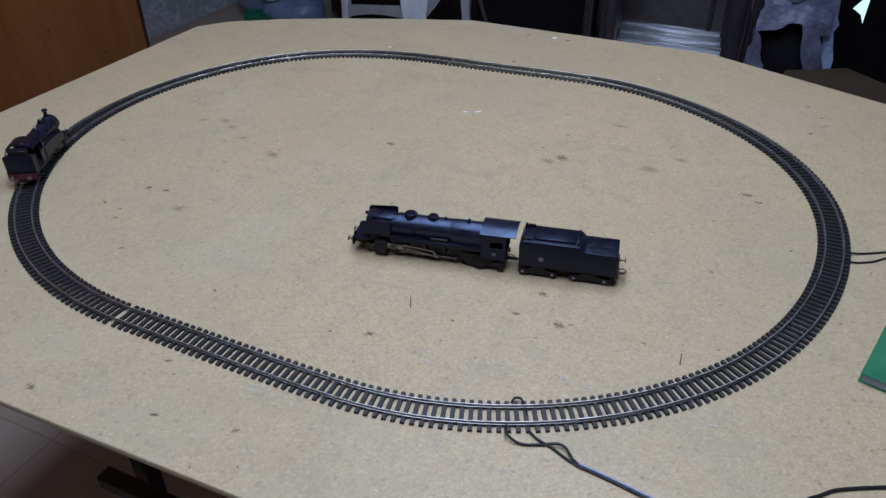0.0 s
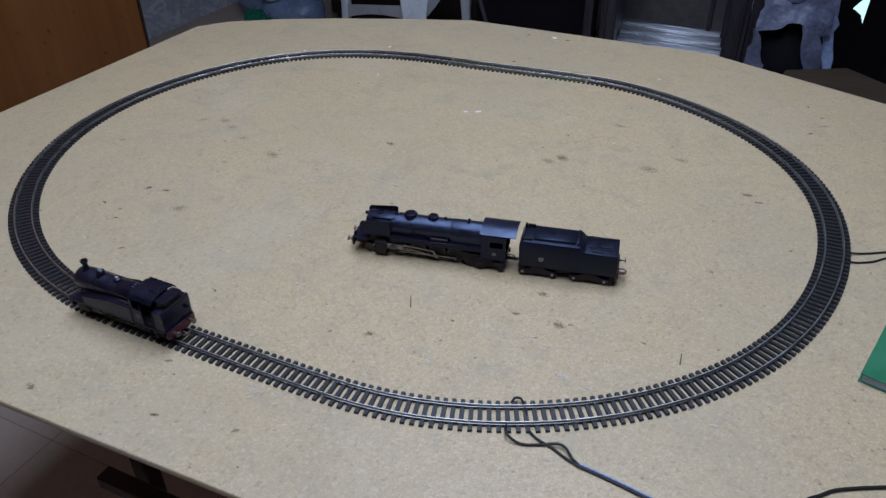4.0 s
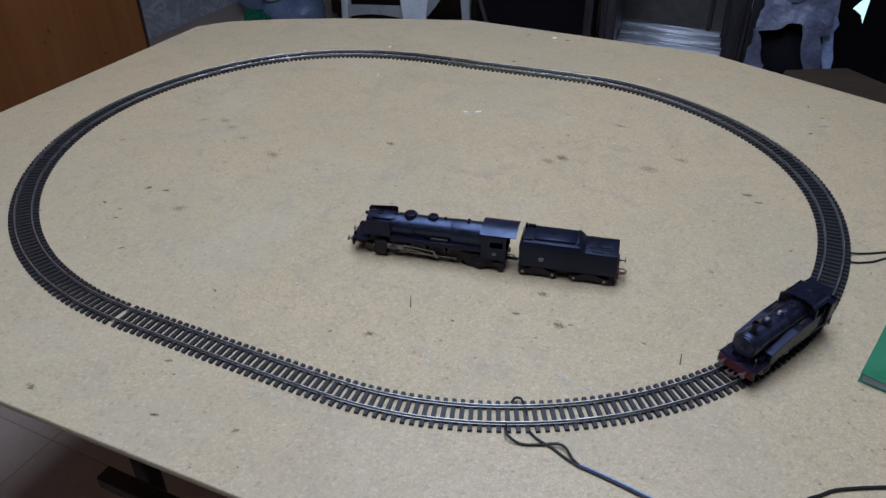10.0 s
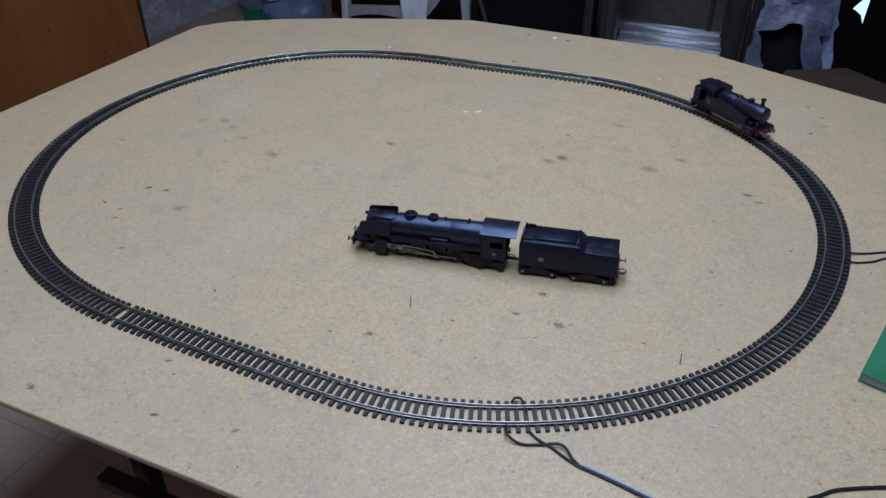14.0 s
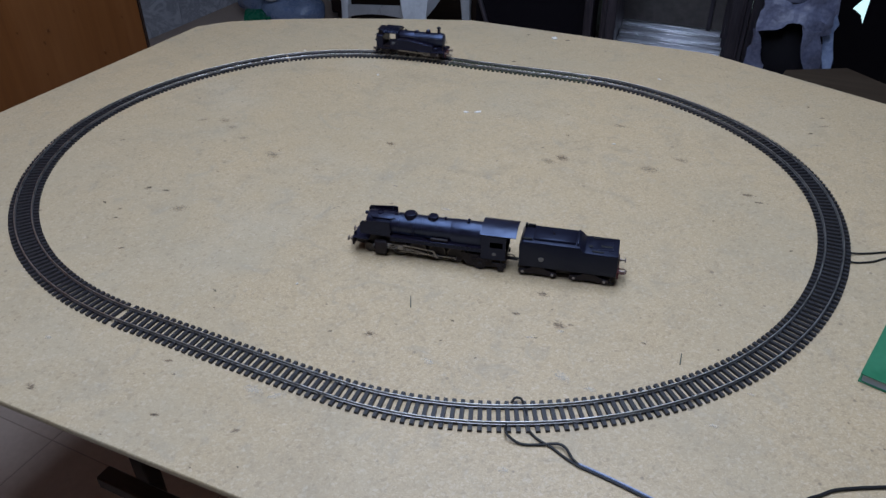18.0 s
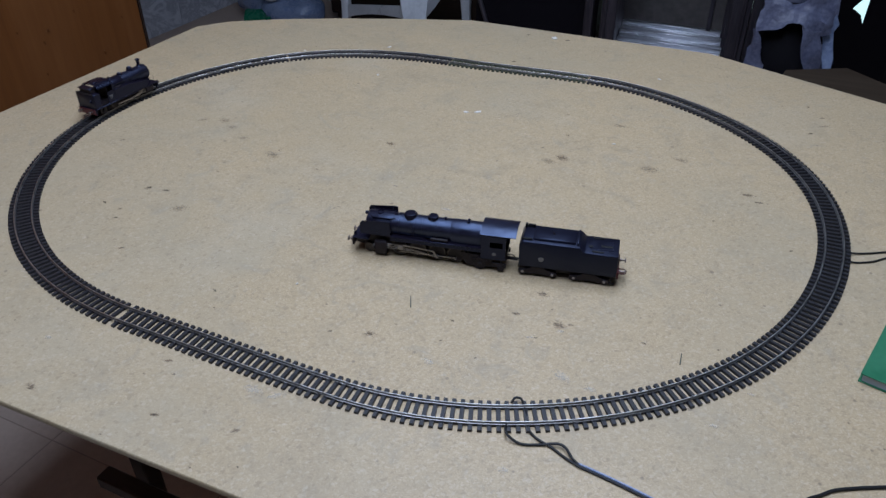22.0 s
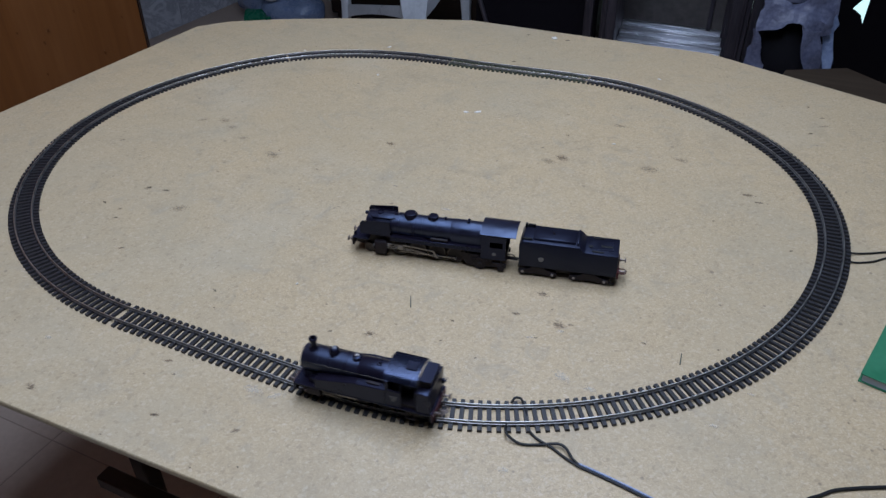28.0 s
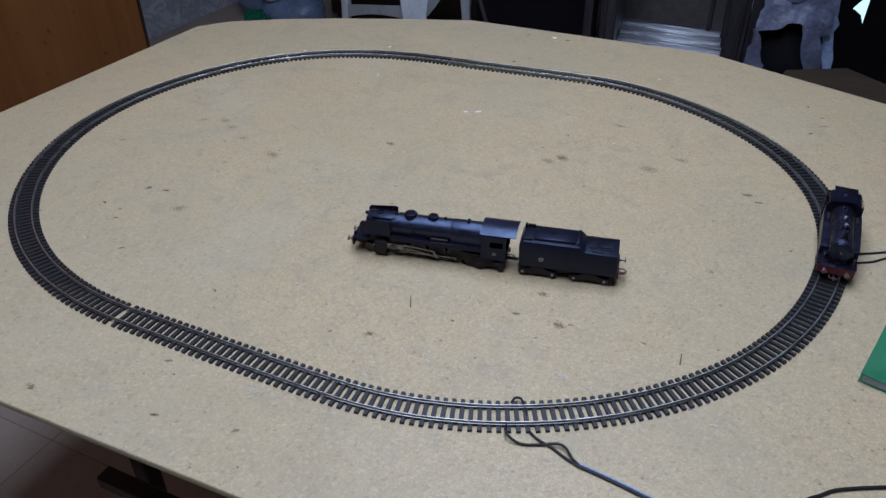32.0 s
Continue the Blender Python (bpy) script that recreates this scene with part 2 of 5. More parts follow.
# ---- mesh tools ----
class Shape:
    """Collects simple solids in one bmesh; k scales the numbers to metres."""

    def __init__(self, k=1.0):
        self.bm, self.k = bmesh.new(), k

    def mesh(self, verts, faces):
        vs = [self.bm.verts.new(Vector(v) * self.k) for v in verts]
        for f in faces:
            try:
                self.bm.faces.new([vs[i] for i in f])
            except ValueError:
                pass
        return self

    def box(self, x0, x1, y0, y1, z0, z1):
        v = [(x, y, z) for x in (x0, x1) for y in (y0, y1) for z in (z0, z1)]
        return self.mesh(v, [(0, 1, 3, 2), (4, 6, 7, 5), (0, 4, 5, 1), (2, 3, 7, 6), (0, 2, 6, 4), (1, 5, 7, 3)])

    def prism(self, poly, axis, a, b):
        """A polygon (x, z for y; y, z for x; x, y for z) drawn out along an axis from a to b."""
        def put(p, h):
            return {"x": (h, p[0], p[1]), "y": (p[0], h, p[1]), "z": (p[0], p[1], h)}[axis]
        n = len(poly)
        v = [put(p, a) for p in poly] + [put(p, b) for p in poly]
        return self.mesh(v, [tuple(range(n))[::-1], tuple(range(n, 2 * n))] + [(i, (i + 1) % n, n + (i + 1) % n, n + i) for i in range(n)])

    def cyl(self, p0, p1, r0, r1=None, seg=14):
        return self.lathe([(r0, 0.0), (r0 if r1 is None else r1, (Vector(p1) - Vector(p0)).length)], p0, Vector(p1) - Vector(p0), seg)

    def lathe(self, profile, at, axis, seg=16):
        """Radius and height pairs turned round an axis through at; closed at both ends."""
        q = Vector(axis).to_track_quat("Z", "Y")
        v, f = [], []
        for r, h in profile:
            for i in range(seg):
                a = 2 * math.pi * i / seg
                v.append(Vector(at) + q @ Vector((r * math.cos(a), r * math.sin(a), h)))
        for j in range(len(profile) - 1):
            for i in range(seg):
                k = (i + 1) % seg
                f.append((j * seg + i, j * seg + k, (j + 1) * seg + k, (j + 1) * seg + i))
        f.append(tuple(range(seg))[::-1])
        f.append(tuple((len(profile) - 1) * seg + i for i in range(seg)))
        return self.mesh(v, f)

    def tube(self, pts, r, seg=8):
        pts = [Vector(p) for p in pts]
        v, f = [], []
        for i, p in enumerate(pts):
            d = (pts[min(i + 1, len(pts) - 1)] - pts[max(i - 1, 0)]).normalized()
            q = d.to_track_quat("Z", "Y")
            for j in range(seg):
                a = 2 * math.pi * j / seg
                v.append(p + q @ Vector((r * math.cos(a), r * math.sin(a), 0)))
        for i in range(len(pts) - 1):
            for j in range(seg):
                k = (j + 1) % seg
                f.append((i * seg + j, i * seg + k, (i + 1) * seg + k, (i + 1) * seg + j))
        f.append(tuple(range(seg))[::-1])
        f.append(tuple((len(pts) - 1) * seg + j for j in range(seg)))
        return self.mesh(v, f)

    def bevel(self, w, seg=1):
        bmesh.ops.recalc_face_normals(self.bm, faces=self.bm.faces)
        e = [e for e in self.bm.edges if e.is_manifold and e.calc_face_angle(0) > radians(35)]
        bmesh.ops.bevel(self.bm, geom=e, offset=w * self.k, segments=seg, affect="EDGES", profile=0.5, clamp_overlap=True)
        return self


def made(name, shape, material):
    """The mesh of a shape, smooth but for its sharp edges."""
    bmesh.ops.recalc_face_normals(shape.bm, faces=shape.bm.faces)
    me = bpy.data.meshes.new(name)
    shape.bm.to_mesh(me)
    shape.bm.free()
    me.materials.append(material)
    me.polygons.foreach_set("use_smooth", [True] * len(me.polygons))
    me.set_sharp_from_angle(angle=radians(38))
    return me


def part(name, shape, material, parent, label="", m=None):
    ob = new(name, made(name, shape, material) if isinstance(shape, Shape) else shape)
    ob.parent = parent
    if m is not None:
        ob.matrix_basis = m
    return tagged(ob, label)


def thing(name, label, category, m=None, group="", shape=None, material=None, kind=""):
    ob = new(name, made(name, shape, material) if shape else None)
    if m is not None:
        ob.matrix_basis = m
    return tagged(ob, label, category, group, kind)


def arc(cx, cz, r, a0, a1, n):
    return [(cx + r * math.cos(radians(a0 + (a1 - a0) * i / n)), cz + r * math.sin(radians(a0 + (a1 - a0) * i / n))) for i in range(n + 1)]


def smooth_line(pts, n=6):
    """Points of a soft curve through the given points."""
    pts = [Vector(p) for p in pts]
    out = []
    for i in range(len(pts) - 1):
        a, b, c, d = pts[max(i - 1, 0)], pts[i], pts[i + 1], pts[min(i + 2, len(pts) - 1)]
        for j in range(n):
            u = j / n
            out.append(0.5 * (2 * b + (c - a) * u + (2 * a - 5 * b + 4 * c - d) * u * u + (3 * b - a - 3 * c + d) * u ** 3))
    return out + [pts[-1]]


# ---- the room ----
X0, X1, Y0, Y1 = -2.38, 1.90, -2.30, 2.75

room_floor = thing("floor", "beige glazed tile floor with grey joints", "floor", shape=Shape().box(X0 - 0.15, X1 + 0.15, Y0 - 0.15, Y1 + 0.15, FLOOR - 0.12, FLOOR - 0.0008), material=M_GROUT, kind="structure")
wall_west = thing("wall_west", "wall faced with grey-veined white marble tiles", "wall", shape=Shape().box(X0 - 0.15, X0 - 0.012, Y0, Y1, FLOOR - 0.008, CEIL), material=M_GROUT, kind="structure")
# the east wall has a window high up beside the table
east = Shape()
east.box(X1, X1 + 0.15, Y0, 0.20, FLOOR - 0.008, CEIL).box(X1, X1 + 0.15, 1.10, Y1, FLOOR - 0.008, CEIL)
east.box(X1, X1 + 0.15, 0.20, 1.10, FLOOR - 0.008, 0.65).box(X1, X1 + 0.15, 0.20, 1.10, 1.45, CEIL)
thing("wall_east", "dull plastered wall with a window", "wall", shape=east, material=M_WALL, kind="structure")
window_2 = thing("window_2", "window in a dark frame, bright with daylight", "window", kind="structure")
we = Shape()
we.box(X1 + 0.09, X1 + 0.13, 0.20, 0.23, 0.65, 1.45).box(X1 + 0.09, X1 + 0.13, 1.07, 1.10, 0.65, 1.45)
we.box(X1 + 0.09, X1 + 0.13, 0.23, 1.07, 0.65, 0.68).box(X1 + 0.09, X1 + 0.13, 0.23, 1.07, 1.42, 1.45)
part("window_frame", we, M_DARKALU, window_2)
thing("wall_south", "dull plastered wall", "wall", shape=Shape().box(X0 - 0.15, X1 + 0.15, Y0 - 0.15, Y0, FLOOR - 0.008, CEIL), material=M_WALL, kind="structure")
# the north wall has a small window low down
wx0, wx1, wz0, wz1 = 0.45, 0.80, -0.70, 0.10
north = Shape()
north.box(X0 - 0.15, wx0, Y1, Y1 + 0.15, FLOOR - 0.008, CEIL).box(wx1, X1 + 0.15, Y1, Y1 + 0.15, FLOOR - 0.008, CEIL)
north.box(wx0, wx1, Y1, Y1 + 0.15, FLOOR - 0.008, wz0).box(wx0, wx1, Y1, Y1 + 0.15, wz1, CEIL)
thing("wall_north", "pale plastered wall in shade", "wall", shape=north, material=M_PALEWALL, kind="structure")
thing("backdrop", "bright daylight outside the small window", "backdrop", shape=Shape().box(wx0 - 0.3, wx1 + 0.3, Y1 + 0.4, Y1 + 0.42, wz0 - 0.3, wz1 + 0.3), material=M_DAY, kind="structure")
window_1 = thing("window_1", "small window with a dark frame, daylight behind", "window", kind="structure")
wf = Shape()
wf.box(wx0, wx0 + 0.03, Y1 + 0.05, Y1 + 0.09, wz0, wz1).box(wx1 - 0.03, wx1, Y1 + 0.05, Y1 + 0.09, wz0, wz1)
wf.box(wx0 + 0.03, wx1 - 0.03, Y1 + 0.05, Y1 + 0.09, wz0, wz0 + 0.03).box(wx0 + 0.03, wx1 - 0.03, Y1 + 0.05, Y1 + 0.09, wz1 - 0.03, wz1)
part("window_frame", wf, M_DARKALU, window_1)

sx0, sx1, sy0, sy1 = SKYLIGHT
roof = Shape()
roof.box(X0 - 0.15, sx0, Y0 - 0.15, Y1 + 0.15, CEIL, CEIL + SHAFT).box(sx1, X1 + 0.15, Y0 - 0.15, Y1 + 0.15, CEIL, CEIL + SHAFT)
roof.box(sx0, sx1, Y0 - 0.15, sy0, CEIL, CEIL + SHAFT).box(sx0, sx1, sy1, Y1 + 0.15, CEIL, CEIL + SHAFT)
thing("ceiling", "pale plastered ceiling with a skylight opening", "ceiling", shape=roof, material=M_CEIL, kind="structure")

# ---- the table ----
OUTLINE = [(-0.612, -0.496), (0.98, -0.449), (1.10, -0.34), (1.10, 0.16), (0.98, 0.268), (0.522, 0.455), (0.262, 0.562), (-0.165, 0.562),
           (-0.299, 0.513), (-0.398, 0.471), (-0.493, 0.424), (-0.579, 0.368), (-0.612, 0.322)]
table = thing("table", "large chipboard-topped table with cut corners, stained and marked", "table", pose(0.2, 0.0, FLOOR))
top = Shape().prism([(x - 0.2, y) for x, y in OUTLINE], "z", -FLOOR - 0.006, -FLOOR).bevel(0.001)
part("tabletop", top, M_BOARD, table, "pale chipboard top with specks and stains")
part("batten_frame", Shape().prism([(-0.795, -0.468), (0.75, -0.43), (0.75, -0.385), (-0.795, -0.423)], "z", -FLOOR - 0.026, -FLOOR - 0.0062).bevel(0.001), M_BOXWOOD, table, "brown batten under the board edge")
for y0 in (-0.10, 0.25):
    part("apron_rail", Shape().box(-0.70, 0.70, y0, y0 + 0.022, -FLOOR - 0.075, -FLOOR - 0.0062).bevel(0.002), M_DARKWOOD, table)
leg = made("leg", Shape().box(-0.0135, 0.0135, -0.0135, 0.0135, 0.0, -FLOOR - 0.0062).bevel(0.002), M_DARKWOOD)
for lx, ly in ((-0.553, -0.232), (0.66, -0.232), (-0.575, 0.36), (0.66, 0.36)):
    part("leg", leg, None, table, m=pose(lx, ly, 0))
part("stretcher", Shape().box(-0.588, 0.72, -0.290, -0.264, 0.276, 0.300).bevel(0.003), M_DARKWOOD, table, "dark brown lower stretcher")
part("stretcher", Shape().box(-0.585, 0.72, 0.374, 0.396, 0.266, 0.305).bevel(0.004), M_DARKWOOD, table)


def blot(r, aspect, seed, h=0.00016):
    """A flat patch with an uneven outline."""
    rnd = random.Random(seed)
    n = 18
    ring = []
    for i in range(n):
        a = 2 * math.pi * i / n
        q = r * rnd.uniform(0.5, 1.25)
        ring.append((q * math.cos(a), q * math.sin(a) * aspect))
    return Shape().prism(ring, "z", -0.0003, h)


# ---- track ----
R, L = 0.36, 0.2171
PER = 2 * L + 2 * math.pi * R
HARM = [0.0008, -0.0053, -0.0001, 0.0028, 0.0004, -0.0004, -0.0013, 0.0004, 0.0012, 0.0005, -0.0011, -0.0004]


def ideal(s):
    s = s % PER
    if s < L:
        return Vector((s - L / 2, -R)), 0.0
    if s < L + math.pi * R:
        a = (s - L) / R
        return Vector((L / 2 + R * math.sin(a), -R * math.cos(a))), a
    if s < 2 * L + math.pi * R:
        return Vector((L / 2 - (s - L - math.pi * R), R)), math.pi
    a = (s - 2 * L) / R
    return Vector((-L / 2 + R * math.sin(a), -R * math.cos(a))), a


def centre(s):
    """The middle of the track, s metres along the oval: a racetrack shape, laid by hand and so slightly out of true."""
    p, a = ideal(s)
    w = 0.0
    for k in range(2, 8):
        b = 2 * math.pi * k * s / PER
        w += HARM[2 * k - 4] * math.cos(b) + HARM[2 * k - 3] * math.sin(b)
    return p + Vector((math.sin(a), -math.cos(a))) * w


def heading(s):
    d = centre(s + 0.002) - centre(s - 0.002)
    return math.atan2(d.y, d.x)


SLEEPER_TOP, RAIL_TOP, GAUGE = 0.0026, 0.0053, 0.0087


def sleeper_shape():
    s = Shape(0.001).prism([(-1.9, 0.0), (1.9, 0.0), (1.6, 2.4), (-1.6, 2.4)], "y", -15.6, 15.6)
    for y in (-8.7, 8.7):
        s.box(-1.3, 1.3, y - 2.1, y + 2.1, 2.4, 2.85)
    return s


SLEEPERS = {m.name: made("sleeper", sleeper_shape(), m) for m in (M_SLEEPER, M_GREENSLEEPER)}
JOINER = made("rail_joiner", Shape(0.001).box(-4.5, 4.5, -1.1, 1.1, 2.76, 3.9).bevel(0.25), M_ROD)
DULL_JOINER = made("rail_joiner", Shape(0.001).box(-4.0, 4.0, -1.05, 1.05, 2.76, 3.7).bevel(0.25), M_RAILSIDE)
# section of a rail: foot, web, head
RAIL_SECTION = [(-1.0, 2.7), (1.0, 2.7), (1.0, 3.0), (0.35, 3.25), (0.35, 4.3), (0.5, 4.5), (0.5, 4.9), (-0.5, 4.9), (-0.5, 4.5), (-0.35, 4.3), (-0.35, 3.25), (-1.0, 3.0)]
HEAD_SECTION = [(-0.42, 4.902), (0.42, 4.902), (0.42, 5.2), (0.3, 5.3), (-0.3, 5.3), (-0.42, 5.2)]


def swept(s0, s1, side, section, inverse, step=0.006):
    """A bar of one section along the track, offset to one side of its middle, in the space of its thing."""
    n = max(2, int((s1 - s0) / step))
    v, f, k = [], [], len(section)
    for i in range(n + 1):
        s = s0 + (s1 - s0) * i / n
        c, a = centre(s), heading(s)
        for off, z in section:
            o = side + off * 0.001
            v.append(inverse @ Vector((c.x + math.sin(a) * o, c.y - math.cos(a) * o, z * 0.001)))
        if i:
            f += [((i - 1) * k + j, (i - 1) * k + (j + 1) % k, i * k + (j + 1) % k, i * k + j) for j in range(k)]
    f += [tuple(range(k)), tuple(n * k + j for j in range(k))[::-1]]
    return Shape().mesh(v, f)


def track_section(s0, s1, straight, material, label):
    mid = (s0 + s1) / 2
    c = centre(mid)
    m = Matrix.Translation((c.x, c.y, 0)) @ Matrix.Rotation(heading(mid), 4, "Z")
    inv = m.inverted()
    t = thing("straight_track" if straight else "curved_track", label, "track", m, "oval of model railway track")
    for side in (-GAUGE, GAUGE):
        rail = part("rail", swept(s0 + 0.0003, s1 - 0.0003, side, RAIL_SECTION, inv), M_RAILSIDE, t, "tarnished metal rail")
        part("rail_head", swept(s0 + 0.0003, s1 - 0.0003, side, HEAD_SECTION, inv), M_RAIL, rail, "rail top polished by wheels")
        part("web", swept(s0 + 0.002, s1 - 0.002, side, [(-1.1, 0.3), (1.1, 0.3), (1.1, 2.0), (-1.1, 2.0)], inv, 0.02), material, t)
        p = centre(s1)
        a = heading(s1)
        if s1 < 2.68:
            q = Vector((p.x + math.sin(a) * side, p.y - math.cos(a) * side, 0))
            part("rail_joiner", JOINER if 1.2 < s1 < 2.0 else DULL_JOINER, None, t, m=inv @ Matrix.Translation(q) @ Matrix.Rotation(a, 4, "Z"))
    # the sleepers end short of the open joint at the front
    lead, tail = 0.0020 if s0 < 0 else 0.0, 0.0012 if s1 > 2.6 else 0.0
    n = round((s1 - s0 - lead - tail) / 0.00728)
    for i in range(n):
        s = s0 + lead + (i + 0.5) * (s1 - s0 - lead - tail) / n
        p = centre(s)
        part("sleeper", SLEEPERS[material.name], None, t, m=inv @ Matrix.Translation((p.x, p.y, 0.0001)) @ Matrix.Rotation(heading(s), 4, "Z"))
    return t


JOINTS = [-0.010, 0.213, 0.511, 0.800, 1.072, 1.345, 1.568, 1.8475, 2.125, 2.401, 2.6861]
CURVE_LABEL = "curved track with metal rails on black sleepers"
STRAIGHT_LABEL = "straight track with metal rails on black sleepers"
# ---- locomotive parts shared by both models ----
MM = 0.001
M_DULLRED = worn("dull_red_beam", (0.05, 0.010, 0.012), (0.09, 0.016, 0.018), 150.0, 0.5)
M_COVER = worn("worn_axle_cover", (0.22, 0.20, 0.20), (0.34, 0.31, 0.31), 260.0, 0.4, 0.5)


def spoked_wheel(r, name="wheel", spokes=12):
    """A flanged wheel about the y axis, its outer face towards +y."""
    s = Shape(MM)
    s.lathe([(r - 1.6, -1.2), (r, -1.2), (r, 0.9), (r + 0.8, 0.9), (r + 0.8, 1.6), (r - 1.6, 1.6)], (0, 0, 0), (0, -1, 0), 22)
    s.lathe([(1.7, -1.5), (1.7, 1.5)], (0, 0, 0), (0, -1, 0), 12)
    s.lathe([(r - 1.5, 0.2), (r - 1.5, 0.8)], (0, 0, 0), (0, -1, 0), 18)
    for i in range(spokes):
        a = 2 * math.pi * i / spokes
        d = Vector((math.cos(a), 0, math.sin(a)))
        s.cyl(d * 1.2 + Vector((0, 0.5, 0)), d * (r - 1.3) + Vector((0, 0.5, 0)), 0.5, seg=5)
    return made(name, s, M_FRAME)


def tyre_ring(r):
    s = Shape(MM)
    n = 24
    v, f = [], []
    for i in range(n):
        a = 2 * math.pi * i / n
        for q, y in ((r - 1.3, 1.21), (r + 0.02, 1.21), (r + 0.02, -0.8), (r - 1.3, 0.8)):
            v.append((q * math.cos(a), y, q * math.sin(a)))
    for i in range(n):
        for j in range(4):
            f.append((i * 4 + j, i * 4 + (j + 1) % 4, ((i + 1) % n) * 4 + (j + 1) % 4, ((i + 1) % n) * 4 + j))
    return made("tyre", s.mesh(v, f), M_TYRE)


WHEELS, TYRES = {}, {}


def wheelset(parent, x, r, z0, half=8.0, label="", spokes=12):
    """An axle with two spoked wheels whose treads stand at the height z0."""
    if r not in WHEELS:
        WHEELS[r], TYRES[r] = spoked_wheel(r, spokes=spokes), tyre_ring(r)
    ax = part("wheelset", Shape(MM).cyl((0, -half, 0), (0, half, 0), 1.0, seg=8), M_FRAME, parent, label or "axle with spoked black wheels", pose(x * MM, 0, (z0 + r) * MM))
    for y, turn in ((half, 0), (-half, 180)):
        part("wheel", WHEELS[r], None, ax, m=pose(0, y * MM, 0, 0, 0, turn))
        part("tyre", TYRES[r], None, ax, "bright metal tyre", pose(0, y * MM, 0, 0, 0, turn))
    return ax


BUFFER = made("buffer", Shape(MM).lathe([(1.5, 0), (1.5, 2.2), (0.8, 2.2), (0.8, 5.2), (2.5, 5.4), (2.6, 5.8), (2.2, 6.3), (0.9, 6.6)], (0, 0, 0), (1, 0, 0), 14), M_BUFFER)


def buffers(parent, x, z, y, forward):
    for s in (-1, 1):
        part("buffer", BUFFER, None, parent, "dull metal buffer", pose(x * MM, s * y * MM, z * MM, 0, 0, 0 if forward else 180))


def coupling(parent, x, z, forward, material=None):
    s = Shape(MM)
    s.tube([(0, -4.2, 0), (5.5, -4.2, 0.3), (6.6, -3.4, 0.5), (6.6, 3.4, 0.5), (5.5, 4.2, 0.3), (0, 4.2, 0)], 0.55, 6)
    s.box(-1, 8, -0.8, 0.8, -1.4, -0.4)
    s.tube([(7.5, 0, -0.8), (8.2, 0, 0.6), (7.4, 0, 2.2)], 0.5, 6)
    part("coupling", s, material or M_BUFFER, parent, "wire loop coupling hook", pose(x * MM, 0, z * MM, 0, 0, 0 if forward else 180))


def handrail(parent, pts, r=0.28):
    s = Shape(MM).tube(pts, r, 6)
    for p in (pts[0], pts[-1]):
        s.cyl((p[0], p[1] * 0.93, p[2] - 0.3), p, 0.35, seg=6)
    part("handrail", s, M_BLACK, parent)


def bars(parent, x0, x1, z, y, rows, material=None):
    """Plain bars in the place of lettering on a side plate."""
    for i in range(rows):
        part("lettering_bar", Shape(MM).box(x0 + i * 0.6, x1 - i * 0.6, y, y + 0.15, z - i * 1.5, z - i * 1.5 + 0.7), material or M_PLATE, parent, "small pale lettering bar")


